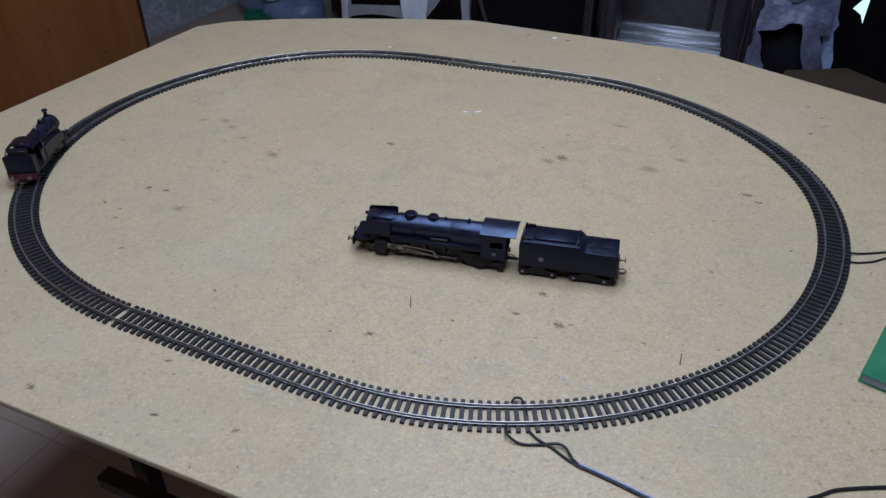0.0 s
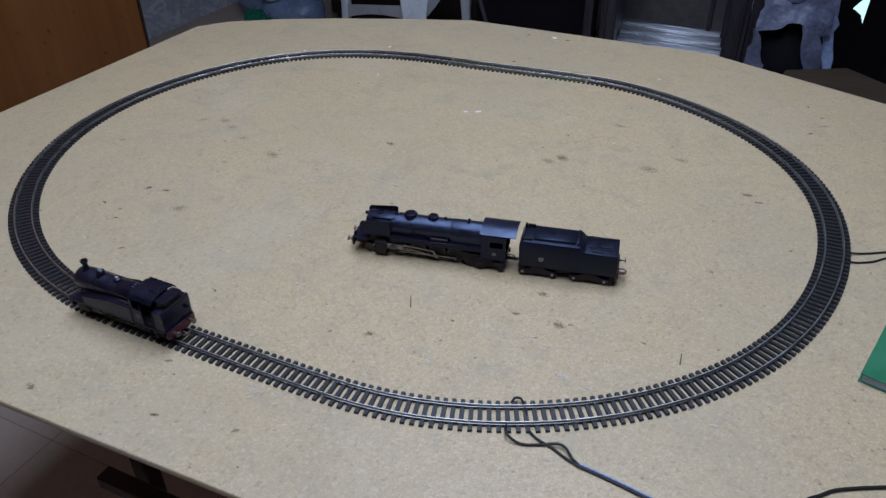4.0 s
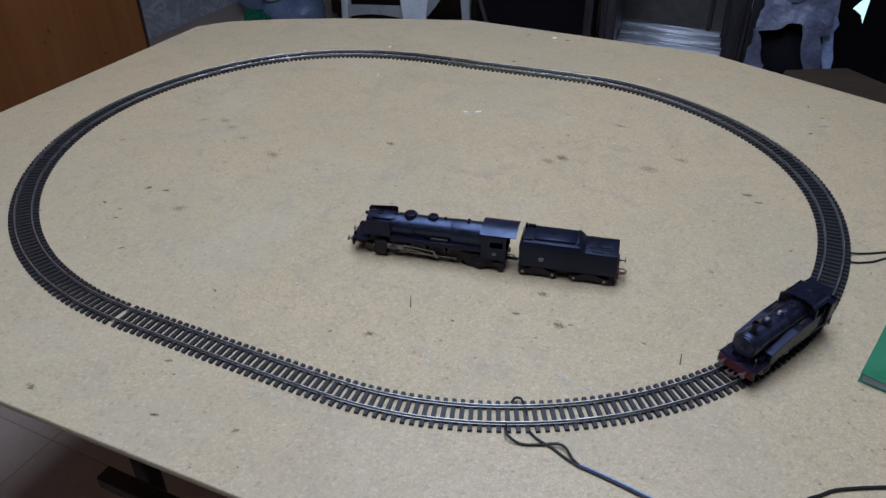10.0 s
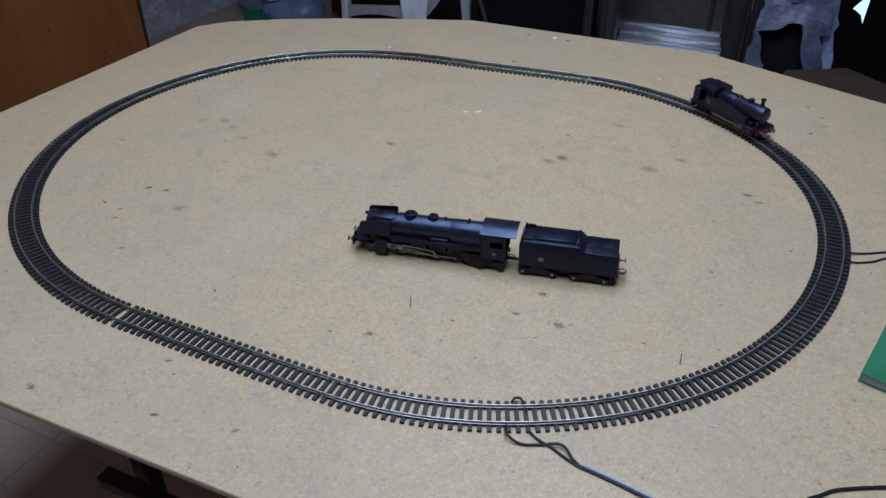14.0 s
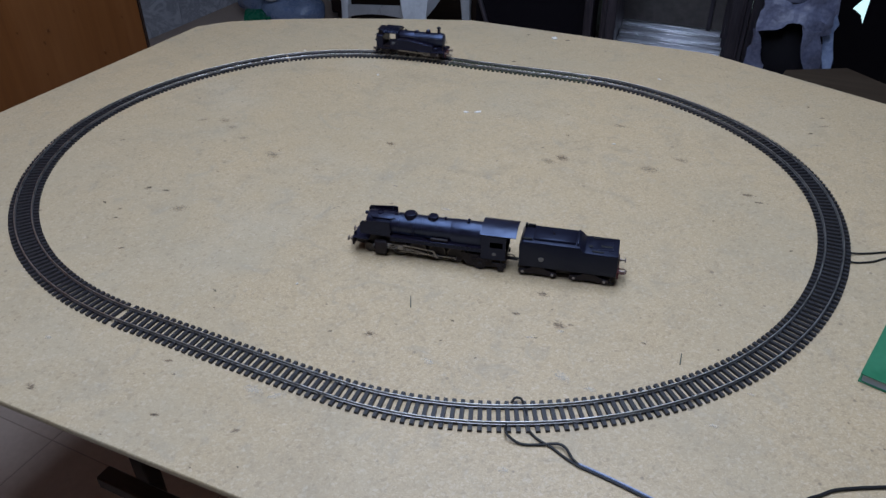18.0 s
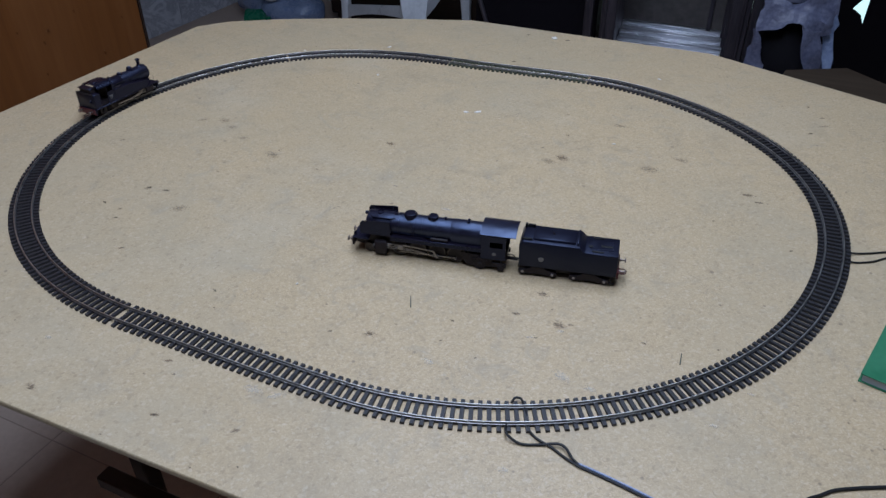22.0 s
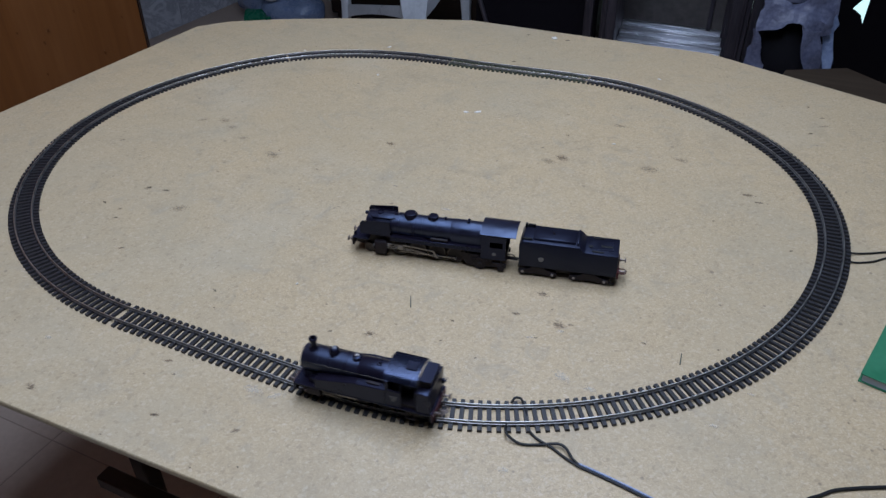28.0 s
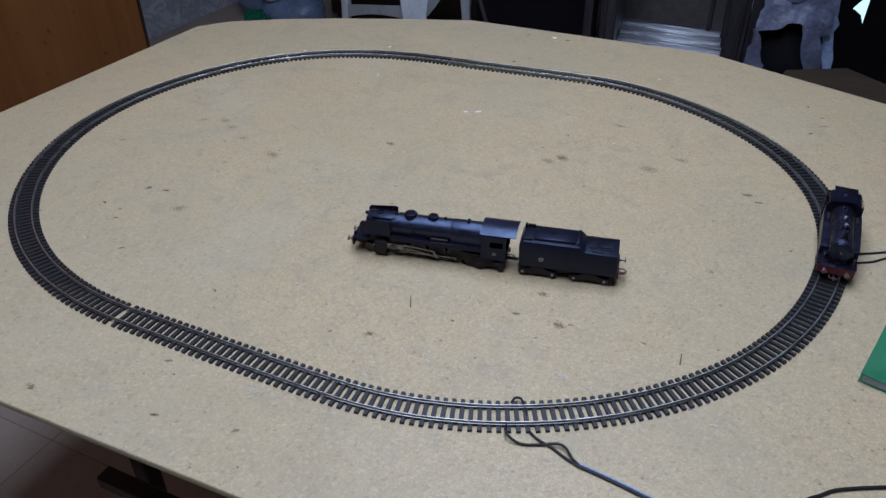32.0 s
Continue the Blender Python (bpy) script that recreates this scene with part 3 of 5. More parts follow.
# ---- tank locomotive that runs on the oval ----
def tank_locomotive():
    t = thing("tank_locomotive", "small black model tank steam locomotive with red buffer beams, running backwards", "locomotive")
    part("footplate", Shape(MM).box(-57, 54.5, -16.8, 16.8, 17.6, 19.2).bevel(0.3), M_BLACK, t)
    part("main_frame", Shape(MM).prism([(-55, 9), (-50, 7.5), (-30, 9), (30, 9), (48, 7.5), (53, 9), (53, 17.5), (-55, 17.5)], "y", -6.0, 6.0).bevel(0.3), M_FRAME, t)
    for x0, x1 in ((54.6, 56.6), (-59.2, -57.2)):
        beam = part("buffer_beam", Shape(MM).box(x0, x1, -15.8, 15.8, 10.5, 19.0).bevel(0.3), M_BLACK, t)
        xf = x1 if x1 > 0 else x0 - 0.3
        part("red_face", Shape(MM).box(xf, xf + 0.3, -15.2, 15.2, 10.9, 18.6), M_RED, beam, "red painted beam face")
    buffers(t, 56.5, 15.2, 9.8, True)
    buffers(t, -59.0, 15.2, 9.8, False)
    coupling(t, 56.0, 9.5, True)
    coupling(t, -58.6, 9.5, False)
    # boiler, smokebox and what stands on them
    boiler = part("boiler", Shape(MM).lathe([(10.3, -22), (10.3, 37)], (0, 0, 34.0), (1, 0, 0), 40), M_BOILER, t)
    for x in (28, 14, -2):
        part("boiler_band", Shape(MM).lathe([(10.45, x - 0.4), (10.45, x + 0.4)], (0, 0, 34.0), (1, 0, 0), 40), M_BLACK, boiler)
    part("firebox", Shape(MM).lathe([(10.4, -21.8), (10.65, -21.0), (10.65, 3.0), (10.35, 3.6)], (0, 0, 34.0), (1, 0, 0), 40), M_BLACK, t, "firebox casing a little wider than the boiler")
    smokebox = part("smokebox", Shape(MM).lathe([(10.6, 36.8), (10.6, 50.5), (10.2, 51.2), (8.8, 51.3), (8.4, 52.0), (5.6, 53.0), (1.5, 53.5)], (0, 0, 34.0), (1, 0, 0), 40), M_BOILER, t)
    part("door_handle", Shape(MM).cyl((53.2, -1.6, 34.6), (53.5, 1.6, 31.4), 0.4, seg=6).lathe([(0.9, 0), (0.9, 1.6)], (53.0, 0, 33), (1, 0, 0), 10), M_BUFFER, smokebox)
    part("smokebox_saddle", Shape(MM).prism([(-9, 19), (9, 19), (7.2, 25), (-7.2, 25)], "x", 37, 50.5), M_BLACK, t)
    part("chimney", Shape(MM).lathe([(4.8, 43.4), (3.3, 45.0), (2.4, 46.6), (2.3, 51.4), (3.3, 52.2), (3.5, 53.8), (3.0, 54.4), (2.1, 54.4), (1.9, 50.0)], (43.4, 0, 0), (0, 0, 1), 20), M_BLACK, t, "slim black chimney with a flared cap")
    dome = part("dome", Shape(MM).lathe([(5.4, 42.6), (4.3, 44.2), (4.0, 46.6), (3.5, 48.2), (2.2, 49.2), (0.4, 49.6)], (25.6, 0, 0), (0, 0, 1), 20), M_BLACK, t)
    part("cap", Shape(MM).lathe([(2.0, 49.0), (1.7, 49.7), (0.3, 49.9)], (25.6, 0, 0), (0, 0, 1), 14), M_PLATE, dome, "worn pale cap")
    sand = part("sand_dome", Shape(MM).lathe([(4.6, 42.8), (3.8, 44.2), (3.6, 45.6), (2.6, 46.4), (0.5, 46.7)], (6.6, 0, 0), (0, 0, 1), 18), M_BLACK, t)
    part("lid", Shape(MM).lathe([(1.6, 46.2), (1.6, 47.2), (1.0, 47.6), (0.2, 47.7)], (6.6, 0, 0), (0, 0, 1), 12), M_COVER, sand, "worn bright metal lid")
    for y in (-1.6, 1.6):
        part("safety_valve", Shape(MM).lathe([(1.7, 43.6), (1.5, 44.8), (0.9, 45.2), (0.9, 47.0), (0.4, 47.4)], (-12.6, y, 0), (0, 0, 1), 10), M_BLACK, t)
    part("valve_base", Shape(MM).box(-15.2, -10.0, -3.4, 3.4, 43.4, 44.6).bevel(0.4), M_BLACK, t)
    for y in (-1, 1):
        rail = part("boiler_handrail", Shape(MM).tube([(48, y * 10.9, 37.9), (24, y * 10.9, 38.0), (0, y * 10.95, 38.0), (-20, y * 11.0, 38.0)], 0.34, 6), M_TYRE, t, "thin metal handrail along the boiler")
        for x in (46, 30, 12, -6):
            part("knob", Shape(MM).cyl((x, y * 9.6, 37.6), (x, y * 11.2, 38.0), 0.5, seg=6), M_TYRE, rail)
    # side tanks, flat on top, the front half of the top sloping down
    for s in (-1, 1):
        side = [(-22, 19.3), (37.0, 19.3), (37.0, 27.6), (36.4, 28.3), (1.5, 34.2), (-22, 34.6)]
        y0, y1 = sorted((s * 7.0, s * 16.8))
        tank = part("side_tank", Shape(MM).prism(side, "y", y0, y1).bevel(0.35), M_BLACK, t, "black side tank, flat-topped with a sloping front")
        tank.data.set_sharp_from_angle(angle=radians(6))
        part("filler_lid", Shape(MM).box(-17, -6, min(s * 11.2, s * 14.0), max(s * 11.2, s * 14.0), 34.2, 35.6).bevel(0.4), M_FRAME, tank, "dull black filler lid")
        part("front_step", Shape(MM).box(37.1, 44, min(s * 8.5, s * 13.4), max(s * 8.5, s * 13.4), 19.1, 24.4).bevel(0.5), M_BLACK, t)
        bars(t, -31.5, -25.5, 29.0, 16.12 if s > 0 else -16.27, 4)
        handrail(t, [(-34.6, s * 16.7, 21), (-34.6, s * 16.7, 42)])
        handrail(t, [(-46.4, s * 16.7, 21), (-46.4, s * 16.7, 40)])
        # cylinder and valve gear
        cy0, cy1 = sorted((s * 9.5, s * 17.0))
        cylinder = part("cylinder", Shape(MM).box(33, 45, cy0, cy1, 10.4, 17.5).bevel(1.2, 2), M_FRAME, t)
        part("cylinder_cover", Shape(MM).lathe([(3.0, 0), (3.0, 0.8), (1.0, 1.3)], (45, s * 14.4, 13.6), (1, 0, 0), 14), M_BUFFER, cylinder)
        part("slide_bar", Shape(MM).box(20, 33, s * 14.4 - 0.6, s * 14.4 + 0.6, 15.4, 16.2).box(20, 33, s * 14.4 - 0.6, s * 14.4 + 0.6, 11.4, 12.2), M_ROD, t, "bright metal slide bar")
        part("piston_rod", Shape(MM).cyl((33, s * 14.4, 13.8), (20, s * 14.4, 13.8), 0.5, seg=8), M_ROD, t, "bright metal piston rod")
        part("brake_hanger", Shape(MM).box(-29, -27, s * 9 - 0.6, s * 9 + 0.6, 7, 17.5).box(11.2, 12.8, s * 9 - 0.6, s * 9 + 0.6, 7.5, 17.5), M_FRAME, t)
        part("cab_step", Shape(MM).box(-46, -38, min(s * 13.6, s * 15.6), max(s * 13.6, s * 15.6), 8.6, 9.4).box(-46, -45.2, min(s * 13.6, s * 15.6), max(s * 13.6, s * 15.6), 9.3, 17.7).box(-38.8, -38, min(s * 13.6, s * 15.6), max(s * 13.6, s * 15.6), 9.3, 17.7), M_FRAME, t)
        # cab side below the open window, with the doorway behind it
        y0, y1 = sorted((s * 15.3, s * 16.1))
        panel_ = [(-22.1, 19.25), (-34.2, 19.25), (-34.2, 34.0), (-22.1, 34.6)]
        cab_side = part("cab_side", Shape(MM).prism(panel_, "y", y0, y1), M_BLACK, t, "black cab side plate")
        y2, y3 = sorted((s * 15.0, s * 16.5))
        part("arm_rest", Shape(MM).prism([(-22.6, 34.7), (-34.2, 34.1), (-34.2, 34.7), (-22.6, 35.3)], "y", y2, y3), M_BLACK, cab_side)
        part("cab_pillar", Shape(MM).box(-24.4, -22.1, min(y0, y1), max(y0, y1), 34.7, 43.6), M_BLACK, t)
    # cab
    part("cab_front", Shape(MM).prism([(-15.2, 19.2), (15.2, 19.2), (15.2, 43.4), (12.0, 45.8), (0, 47.4), (-12.0, 45.8), (-15.2, 43.4)], "x", -22.8, -22.05), M_BLACK, t)
    part("cab_interior", Shape(MM).box(-46.4, -23.2, -14.6, 14.6, 19.3, 22.5).prism([(-9, 22.4), (9, 22.4), (9, 38), (0, 42.5), (-9, 38)], "x", -27.0, -23.2), M_FRAME, t)
    crown = [(0, 48.9), (4, 48.75), (8, 48.25), (11.0, 47.5), (13.0, 46.6), (14.6, 45.2), (15.6, 43.4)]
    under = [(y * 0.96, z - 0.8) for y, z in crown]
    loop = [(-y, z) for y, z in crown[:0:-1]] + crown + under[:0:-1] + [(-y, z) for y, z in under]
    roof_ = part("roof", Shape(MM).prism(loop, "x", -46.6, -20.4), M_GLOSS, t, "glossy black arched cab roof")
    for s in (-1, 1):
        part("rain_strip", Shape(MM).prism([(s * 12.2, 46.9), (s * 12.9, 46.5), (s * 13.2, 47.1), (s * 12.5, 47.5)], "x", -46.5, -20.5), M_BLACK, roof_)
        part("spectacle", Shape(MM).lathe([(2.1, 0), (2.1, 0.5), (1.5, 0.5)], (-22.0, s * 12.2, 40.5), (1, 0, 0), 14), M_FRAME, t, "round cab window ring")
    part("roof_vent", Shape(MM).box(-43.5, -34.5, -4.6, 4.6, 48.2, 49.5).bevel(0.4), M_BLACK, roof_, "raised roof ventilator")
    bunker = part("bunker", Shape(MM).prism([(-46.7, 19.25), (-57.4, 19.25), (-57.4, 37.6), (-56.2, 38.6), (-46.7, 38.6)], "y", -16.2, 16.2).bevel(0.5), M_BLACK, t, "low coal bunker behind the cab")
    part("coal_box", Shape(MM).box(-55.6, -46.75, -9.4, 9.4, 38.4, 45.4).bevel(0.5), M_FRAME, bunker)
    part("bunker_lid", Shape(MM).box(-57.2, -46.75, -10.6, 10.6, 45.5, 46.6).bevel(0.35), M_BLACK, bunker, "flat lid behind the cab roof")
    part("rear_plate", Shape(MM).prism([(-16.0, 38.3), (16.0, 38.3), (14.6, 40.4), (-14.6, 40.4)], "x", -57.3, -56.4), M_BLACK, bunker)
    part("rear_lamp", Shape(MM).box(-60.3, -57.8, -12.4, -9.6, 27.5, 31.5).bevel(0.4).cyl((-60.2, -11, 29.6), (-61.4, -11, 29.6), 1.1, seg=10), M_BLACK, t)
    part("lamp_iron", Shape(MM).tube([(52.5, 13.2, 19), (52.5, 13.2, 27), (53.6, 13.2, 29.5)], 0.3, 6), M_BUFFER, t, "thin wire lamp iron")
    part("lamp_iron", Shape(MM).tube([(52.5, -13.2, 19), (52.5, -13.2, 27), (53.6, -13.2, 29.5)], 0.3, 6), M_BUFFER, t, "thin wire lamp iron")
    part("headlamp", Shape(MM).lathe([(1.7, 0), (1.7, 2.4), (1.3, 2.6)], (52.2, 0, 21.6), (1, 0, 0), 12), M_BLACK, t)
    # the body is wider than its frames
    broad = ("footplate", "buffer_beam", "red_face", "side_tank", "filler_lid", "coal_box", "bunker_lid", "rear_plate", "cab_front", "cab_side", "cab_pillar", "arm_rest", "cab_interior", "bunker", "cylinder", "cylinder_cover", "lettering_bar", "handrail", "cab_step")
    for ob in list(t.children) + [sub for ob in t.children for sub in ob.children]:
        if ob.name.split(".")[0] in broad:
            for v in ob.data.vertices:
                v.co.y *= 1.04
    return t


# ---- large locomotive and its tender that stand inside the oval ----
def big_locomotive(m):
    t = thing("express_locomotive", "black model steam locomotive with smoke deflectors, standing on the bare board", "locomotive", m, "standing engine and tender")
    part("main_frame", Shape(MM).prism([(-22, 8), (8, 5), (22, 9), (100, 9), (124, 6), (133.4, 8), (133.4, 17.5), (126, 20), (-22, 20)], "y", -6.5, 6.5).bevel(0.4), M_FRAME, t)
    for s in (-1, 1):
        y0, y1 = sorted((s * 9.0, s * 15.8))
        part("running_board", Shape(MM).box(3.2, 95, y0, y1, 23.6, 25.4).bevel(0.3), M_BLACK, t)
        part("valance", Shape(MM).box(3.2, 95, s * 15.3 - 0.4, s * 15.3 + 0.4, 20.4, 23.6).bevel(0.25), M_BLACK, t)
        d = part("smoke_deflector", Shape(MM).prism([(94.5, 25.2), (125, 25.2), (126.4, 28), (125.6, 37.5), (123.5, 40.2), (97.5, 42.6), (94.5, 42.0)], "y", s * 15.2 - 0.5, s * 15.2 + 0.5).bevel(0.2), M_BLACK, t, "flat black smoke deflector plate")
        part("deflector_stay", Shape(MM).tube([(120, s * 15, 38), (118, s * 11, 37)], 0.4, 6).tube([(100, s * 15, 40), (100, s * 10, 38)], 0.4, 6), M_BLACK, d)
        c0, c1 = sorted((s * 9.4, s * 16.0))
        cylinder = part("cylinder", Shape(MM).box(99, 112, c0, c1, 2.2, 17.5).bevel(1.6, 2), M_FRAME, t)
        part("cylinder_cover", Shape(MM).lathe([(3.8, 0), (3.8, 0.9), (1.2, 1.6)], (112, s * 13.0, 9.6), (1, 0, 0), 16), M_TYRE, cylinder, "worn metal cylinder cover")
        part("slide_bar", Shape(MM).box(74, 99, s * 13.4 - 0.7, s * 13.4 + 0.7, 14.6, 15.3).box(74, 99, s * 13.4 - 0.7, s * 13.4 + 0.7, 10.0, 10.6), M_ROD, t, "bright metal slide bar")
        part("crosshead", Shape(MM).box(82, 88, s * 13.4 - 1, s * 13.4 + 1, 10.6, 14.4).bevel(0.3), M_ROD, t, "bright metal crosshead")
        part("piston_rod", Shape(MM).cyl((99, s * 13.4, 12.4), (84, s * 13.4, 12.4), 0.6, seg=8), M_ROD, t)
        part("connecting_rod", Shape(MM).prism([(84, 11.8), (49, 5.7), (47, 5.2), (46.2, 6.4), (47, 7.5), (49, 7.0), (84, 12.9)], "y", s * 12.4 - 0.5, s * 12.4 + 0.5), M_ROD, t, "bright metal connecting rod")
        part("coupling_rod", Shape(MM).prism([(87.5, 5.9), (28.5, 5.9), (27.6, 6.4), (28.5, 7.0), (87.5, 7.0), (88.4, 6.4)], "y", s * 11.0 - 0.5, s * 11.0 + 0.5), M_ROD, t, "bright metal coupling rod")
        part("return_crank", Shape(MM).prism([(46, 5.6), (50.5, 13.4), (52, 12.8), (48, 5.2)], "y", s * 13.4 - 0.4, s * 13.4 + 0.4).prism([(50.5, 12.4), (82, 15.6), (82, 16.6), (50.5, 13.6)], "y", s * 13.9 - 0.35, s * 13.9 + 0.35), M_ROD, t, "bright valve gear rod")
        handrail(t, [(92, s * 11.6, 38), (60, s * 12.2, 37.6), (36, s * 12.2, 37.6), (8, s * 12.4, 37.4)])
        part("boiler_pipe", Shape(MM).tube(smooth_line([(74, s * 11.6, 40), (73, s * 13.2, 34), (70, s * 13.6, 28), (60, s * 13.6, 27)], 4), 0.6, 6), M_BLACK, t)
        part("air_reservoir", Shape(MM).lathe([(0.8, 0), (1.7, 0.8), (1.7, 17.2), (0.8, 18)], (36, s * 13.0, 27.2), (1, 0, 0), 12), M_FRAME, t)
        part("injector", Shape(MM).box(4, 14, s * 12.6 - 1.8, s * 12.6 + 1.8, 10.5, 16.5).bevel(0.6).tube(smooth_line([(14, s * 13, 14), (19, s * 13, 17), (20, s * 13, 21)], 4), 0.7, 6), M_FRAME, t)
        # trailing truck
        part("ash_pan_side", Shape(MM).prism([(-9, 3.0), (16, 2.2), (21, 8), (24, 17), (-9, 17)], "y", s * 12.6 - 0.8, s * 12.6 + 0.8).bevel(0.3), M_FRAME, t)
        part("sand_pipe", Shape(MM).tube(smooth_line([(60, s * 12.0, 24), (59, s * 12.6, 16), (57, s * 12.0, 5)], 4), 0.45, 6), M_FRAME, t)
        part("pilot_wheel_tyre", Shape(MM).lathe([(5.0, 0), (5.0, 0.5), (3.6, 0.5), (3.5, 0.2), (1.2, 0.3), (0.9, 0.8)], (119.0, s * 9.5, 6.0), (0, s, 0), 20), M_TYRE, t, "worn metal pilot wheel rim")
        part("truck_frame", Shape(MM).box(-22.5, -9, s * 14.6 - 0.8, s * 14.6 + 0.8, 4.6, 10.2).box(-20.5, -14.5, s * 15.4 - 0.8, s * 15.4 + 0.8, 1.2, 8.0).box(-9, 14, s * 13.0 - 0.8, s * 13.0 + 0.8, 8.2, 12.6).bevel(0.5), M_FRAME, t)
        part("truck_wheel", Shape(MM).lathe([(6.6, -0.9), (6.6, 0.5), (5.6, 0.7), (5.2, 0.2), (2.2, 0.3), (1.8, 1.0), (0.8, 1.2)], (3.4, s * 15.0, 7.1), (0, s, 0), 22), M_FRAME, t, "dark trailing wheel disc")
        part("leaf_spring", Shape(MM).prism([(-6, 11.4), (3.4, 14.2), (12.6, 11.4), (12.0, 10.8), (3.4, 13.0), (-5.4, 10.8)], "y", s * 15.4 - 0.6, s * 15.4 + 0.6), M_FRAME, t)
        part("axle_box", Shape(MM).box(1.4, 5.4, s * 16.6 - 0.5, s * 16.6 + 0.5, 5.4, 8.8).bevel(0.3), M_FRAME, t)
        part("cab_step", Shape(MM).box(-21, -14, s * 14.2 - 1.5, s * 14.2 + 1.5, 4.0, 5.0).box(-18, -17, s * 14.2 - 1.4, s * 14.2 + 1.4, 5, 14), M_FRAME, t)
    boiler = part("boiler", Shape(MM).lathe([(11.9, 34), (11.6, 60), (11.3, 94)], (0, 0, 31.8), (1, 0, 0), 44), M_BOILER, t)
    for x in (88, 72, 64, 48):
        part("boiler_band", Shape(MM).lathe([(11.85, x - 0.4), (11.85, x + 0.4)], (0, 0, 31.8), (1, 0, 0), 44), M_BOILER, boiler)
    part("firebox", Shape(MM).lathe([(11.8, 3), (12.3, 5), (12.3, 33), (11.8, 35)], (0, 0, 31.8), (1, 0, 0), 44).prism([(-12.3, 20), (12.3, 20), (12.3, 32), (-12.3, 32)], "x", 4, 33), M_BOILER, t)
    smokebox = part("smokebox", Shape(MM).lathe([(11.5, 93.8), (11.5, 119.5), (11.0, 120.4), (9.2, 120.5), (8.8, 121.6), (5.5, 122.8), (1.2, 123.4)], (0, 0, 31.8), (1, 0, 0), 44), M_BOILER, t)
    part("number_bar", Shape(MM).box(123.0, 123.6, -4, 4, 30.9, 32.6), M_PLATE, smokebox)
    part("headlamp", Shape(MM).lathe([(1.9, 0), (1.9, 2.6), (1.5, 2.9)], (121.4, 0, 40.8), (1, 0, 0), 12), M_BLACK, smokebox)
    # smoke lifter tray round the short chimney
    tray = Shape(MM)
    ring_o = [(118, -5), (118, 5), (114, 8.2), (96, 8.2), (91.5, 6), (91.5, -6), (96, -8.2), (114, -8.2)]
    tray.prism(ring_o, "z", 40.4, 41.0)
    n = len(ring_o)
    for i in range(n):
        a, b = Vector(ring_o[i]), Vector(ring_o[(i + 1) % n])
        w = (b - a).normalized().orthogonal() * 0.45
        tray.prism([tuple(a - w), tuple(b - w), tuple(b + w), tuple(a + w)], "z", 40.8, 41.7)
    part("smoke_lifter", tray, M_BLACK, t, "open black tray round the chimney")
    part("chimney", Shape(MM).lathe([(4.8, 40.9), (3.8, 41.8), (3.5, 44.0), (2.7, 44.0), (2.6, 41.8)], (108.0, 0, 0), (0, 0, 1), 20), M_BLACK, t)
    for x, r in ((76.9, 6.2), (53.8, 5.2)):
        part("dome", Shape(MM).lathe([(r + 0.7, 41.0), (r, 42.4), (r + 0.1, 45.6), (r - 0.3, 46.4), (r - 1.2, 46.6), (r - 1.5, 46.1), (0.5, 46.2)], (x, 0, 0), (0, 0, 1), 24), M_BLACK, t)
    part("whistle", Shape(MM).lathe([(1.4, 42), (0.8, 43.4), (0.8, 45.4), (1.5, 45.6), (1.5, 46.0)], (41.2, 0, 0), (0, 0, 1), 10), M_BLACK, t)
    part("safety_valve", Shape(MM).lathe([(1.9, 43), (1.3, 43.8), (1.3, 46.0), (0.6, 46.6)], (18.0, 1.6, 0), (0, 0, 1), 10).lathe([(1.9, 43), (1.3, 43.8), (1.3, 46.0), (0.6, 46.6)], (18.0, -1.8, 0), (0, 0, 1), 10), M_BLACK, t)
    part("top_feed", Shape(MM).lathe([(2.4, 42), (2.0, 43.4), (1.0, 44.4)], (92.0, 0, 0), (0, 0, 1), 12), M_BLACK, t)
    # cab
    wall = Shape(MM)
    for s in (-1, 1):
        y0, y1 = sorted((s * 15.0, s * 15.8))
        wall.box(-21.5, 2.8, y0, y1, 14.0, 27.5).box(-3.5, 2.8, y0, y1, 27.5, 40.2).box(-21.5, -18.6, y0, y1, 27.5, 40.2).box(-18.6, -3.5, y0, y1, 34.0, 40.2)
        wall.box(-6.0, -3.5, y0, y1, 27.5, 34.0)
    wall.box(2.0, 2.8, -15, 15, 18, 42)
    part("cab", wall, M_BLACK, t, "black cab with side windows")
    part("cab_floor", Shape(MM).box(-21, 2, -14.9, 14.9, 15.0, 16.5), M_FRAME, t)
    o, i = arc(0, 9.6, 36.0, 63.5, 116.5, 16), arc(0, 9.6, 35.2, 116.5, 63.5, 16)
    part("roof", Shape(MM).prism(o + i, "x", -31.0, 4.0), M_BOILER, t, "wide arched cab roof")
    for s in (-1, 1):
        part("badge", Shape(MM).lathe([(2.0, 0), (2.0, 0.25)], (-10.5, s * 15.75, 20.5), (0, s, 0), 14), M_PLATE, t, "small pale round badge")
    # wheels
    for x in (119.0, 2.8):
        wheelset(t, x, 5.2 if x > 10 else 6.0, 0.8, 8.2)
    for x in (87.0, 67.6, 48.0, 29.0):
        wheelset(t, x, 8.8, 0.8, 8.2)
    for s in (-1, 1):
        for x in (87.0, 67.6, 48.0, 29.0):
            part("crank_pin", Shape(MM).cyl((x, s * 9.3, 6.4), (x, s * 12.9, 6.4), 0.7, seg=8), M_ROD, t)
    part("buffer_beam", Shape(MM).box(133.55, 135.5, -15, 15, 9.5, 17.5).bevel(0.3), M_FRAME, t)
    part("pilot_deck", Shape(MM).box(118, 135.4, -15, 15, 17.6, 19.0).bevel(0.3), M_BLACK, t)
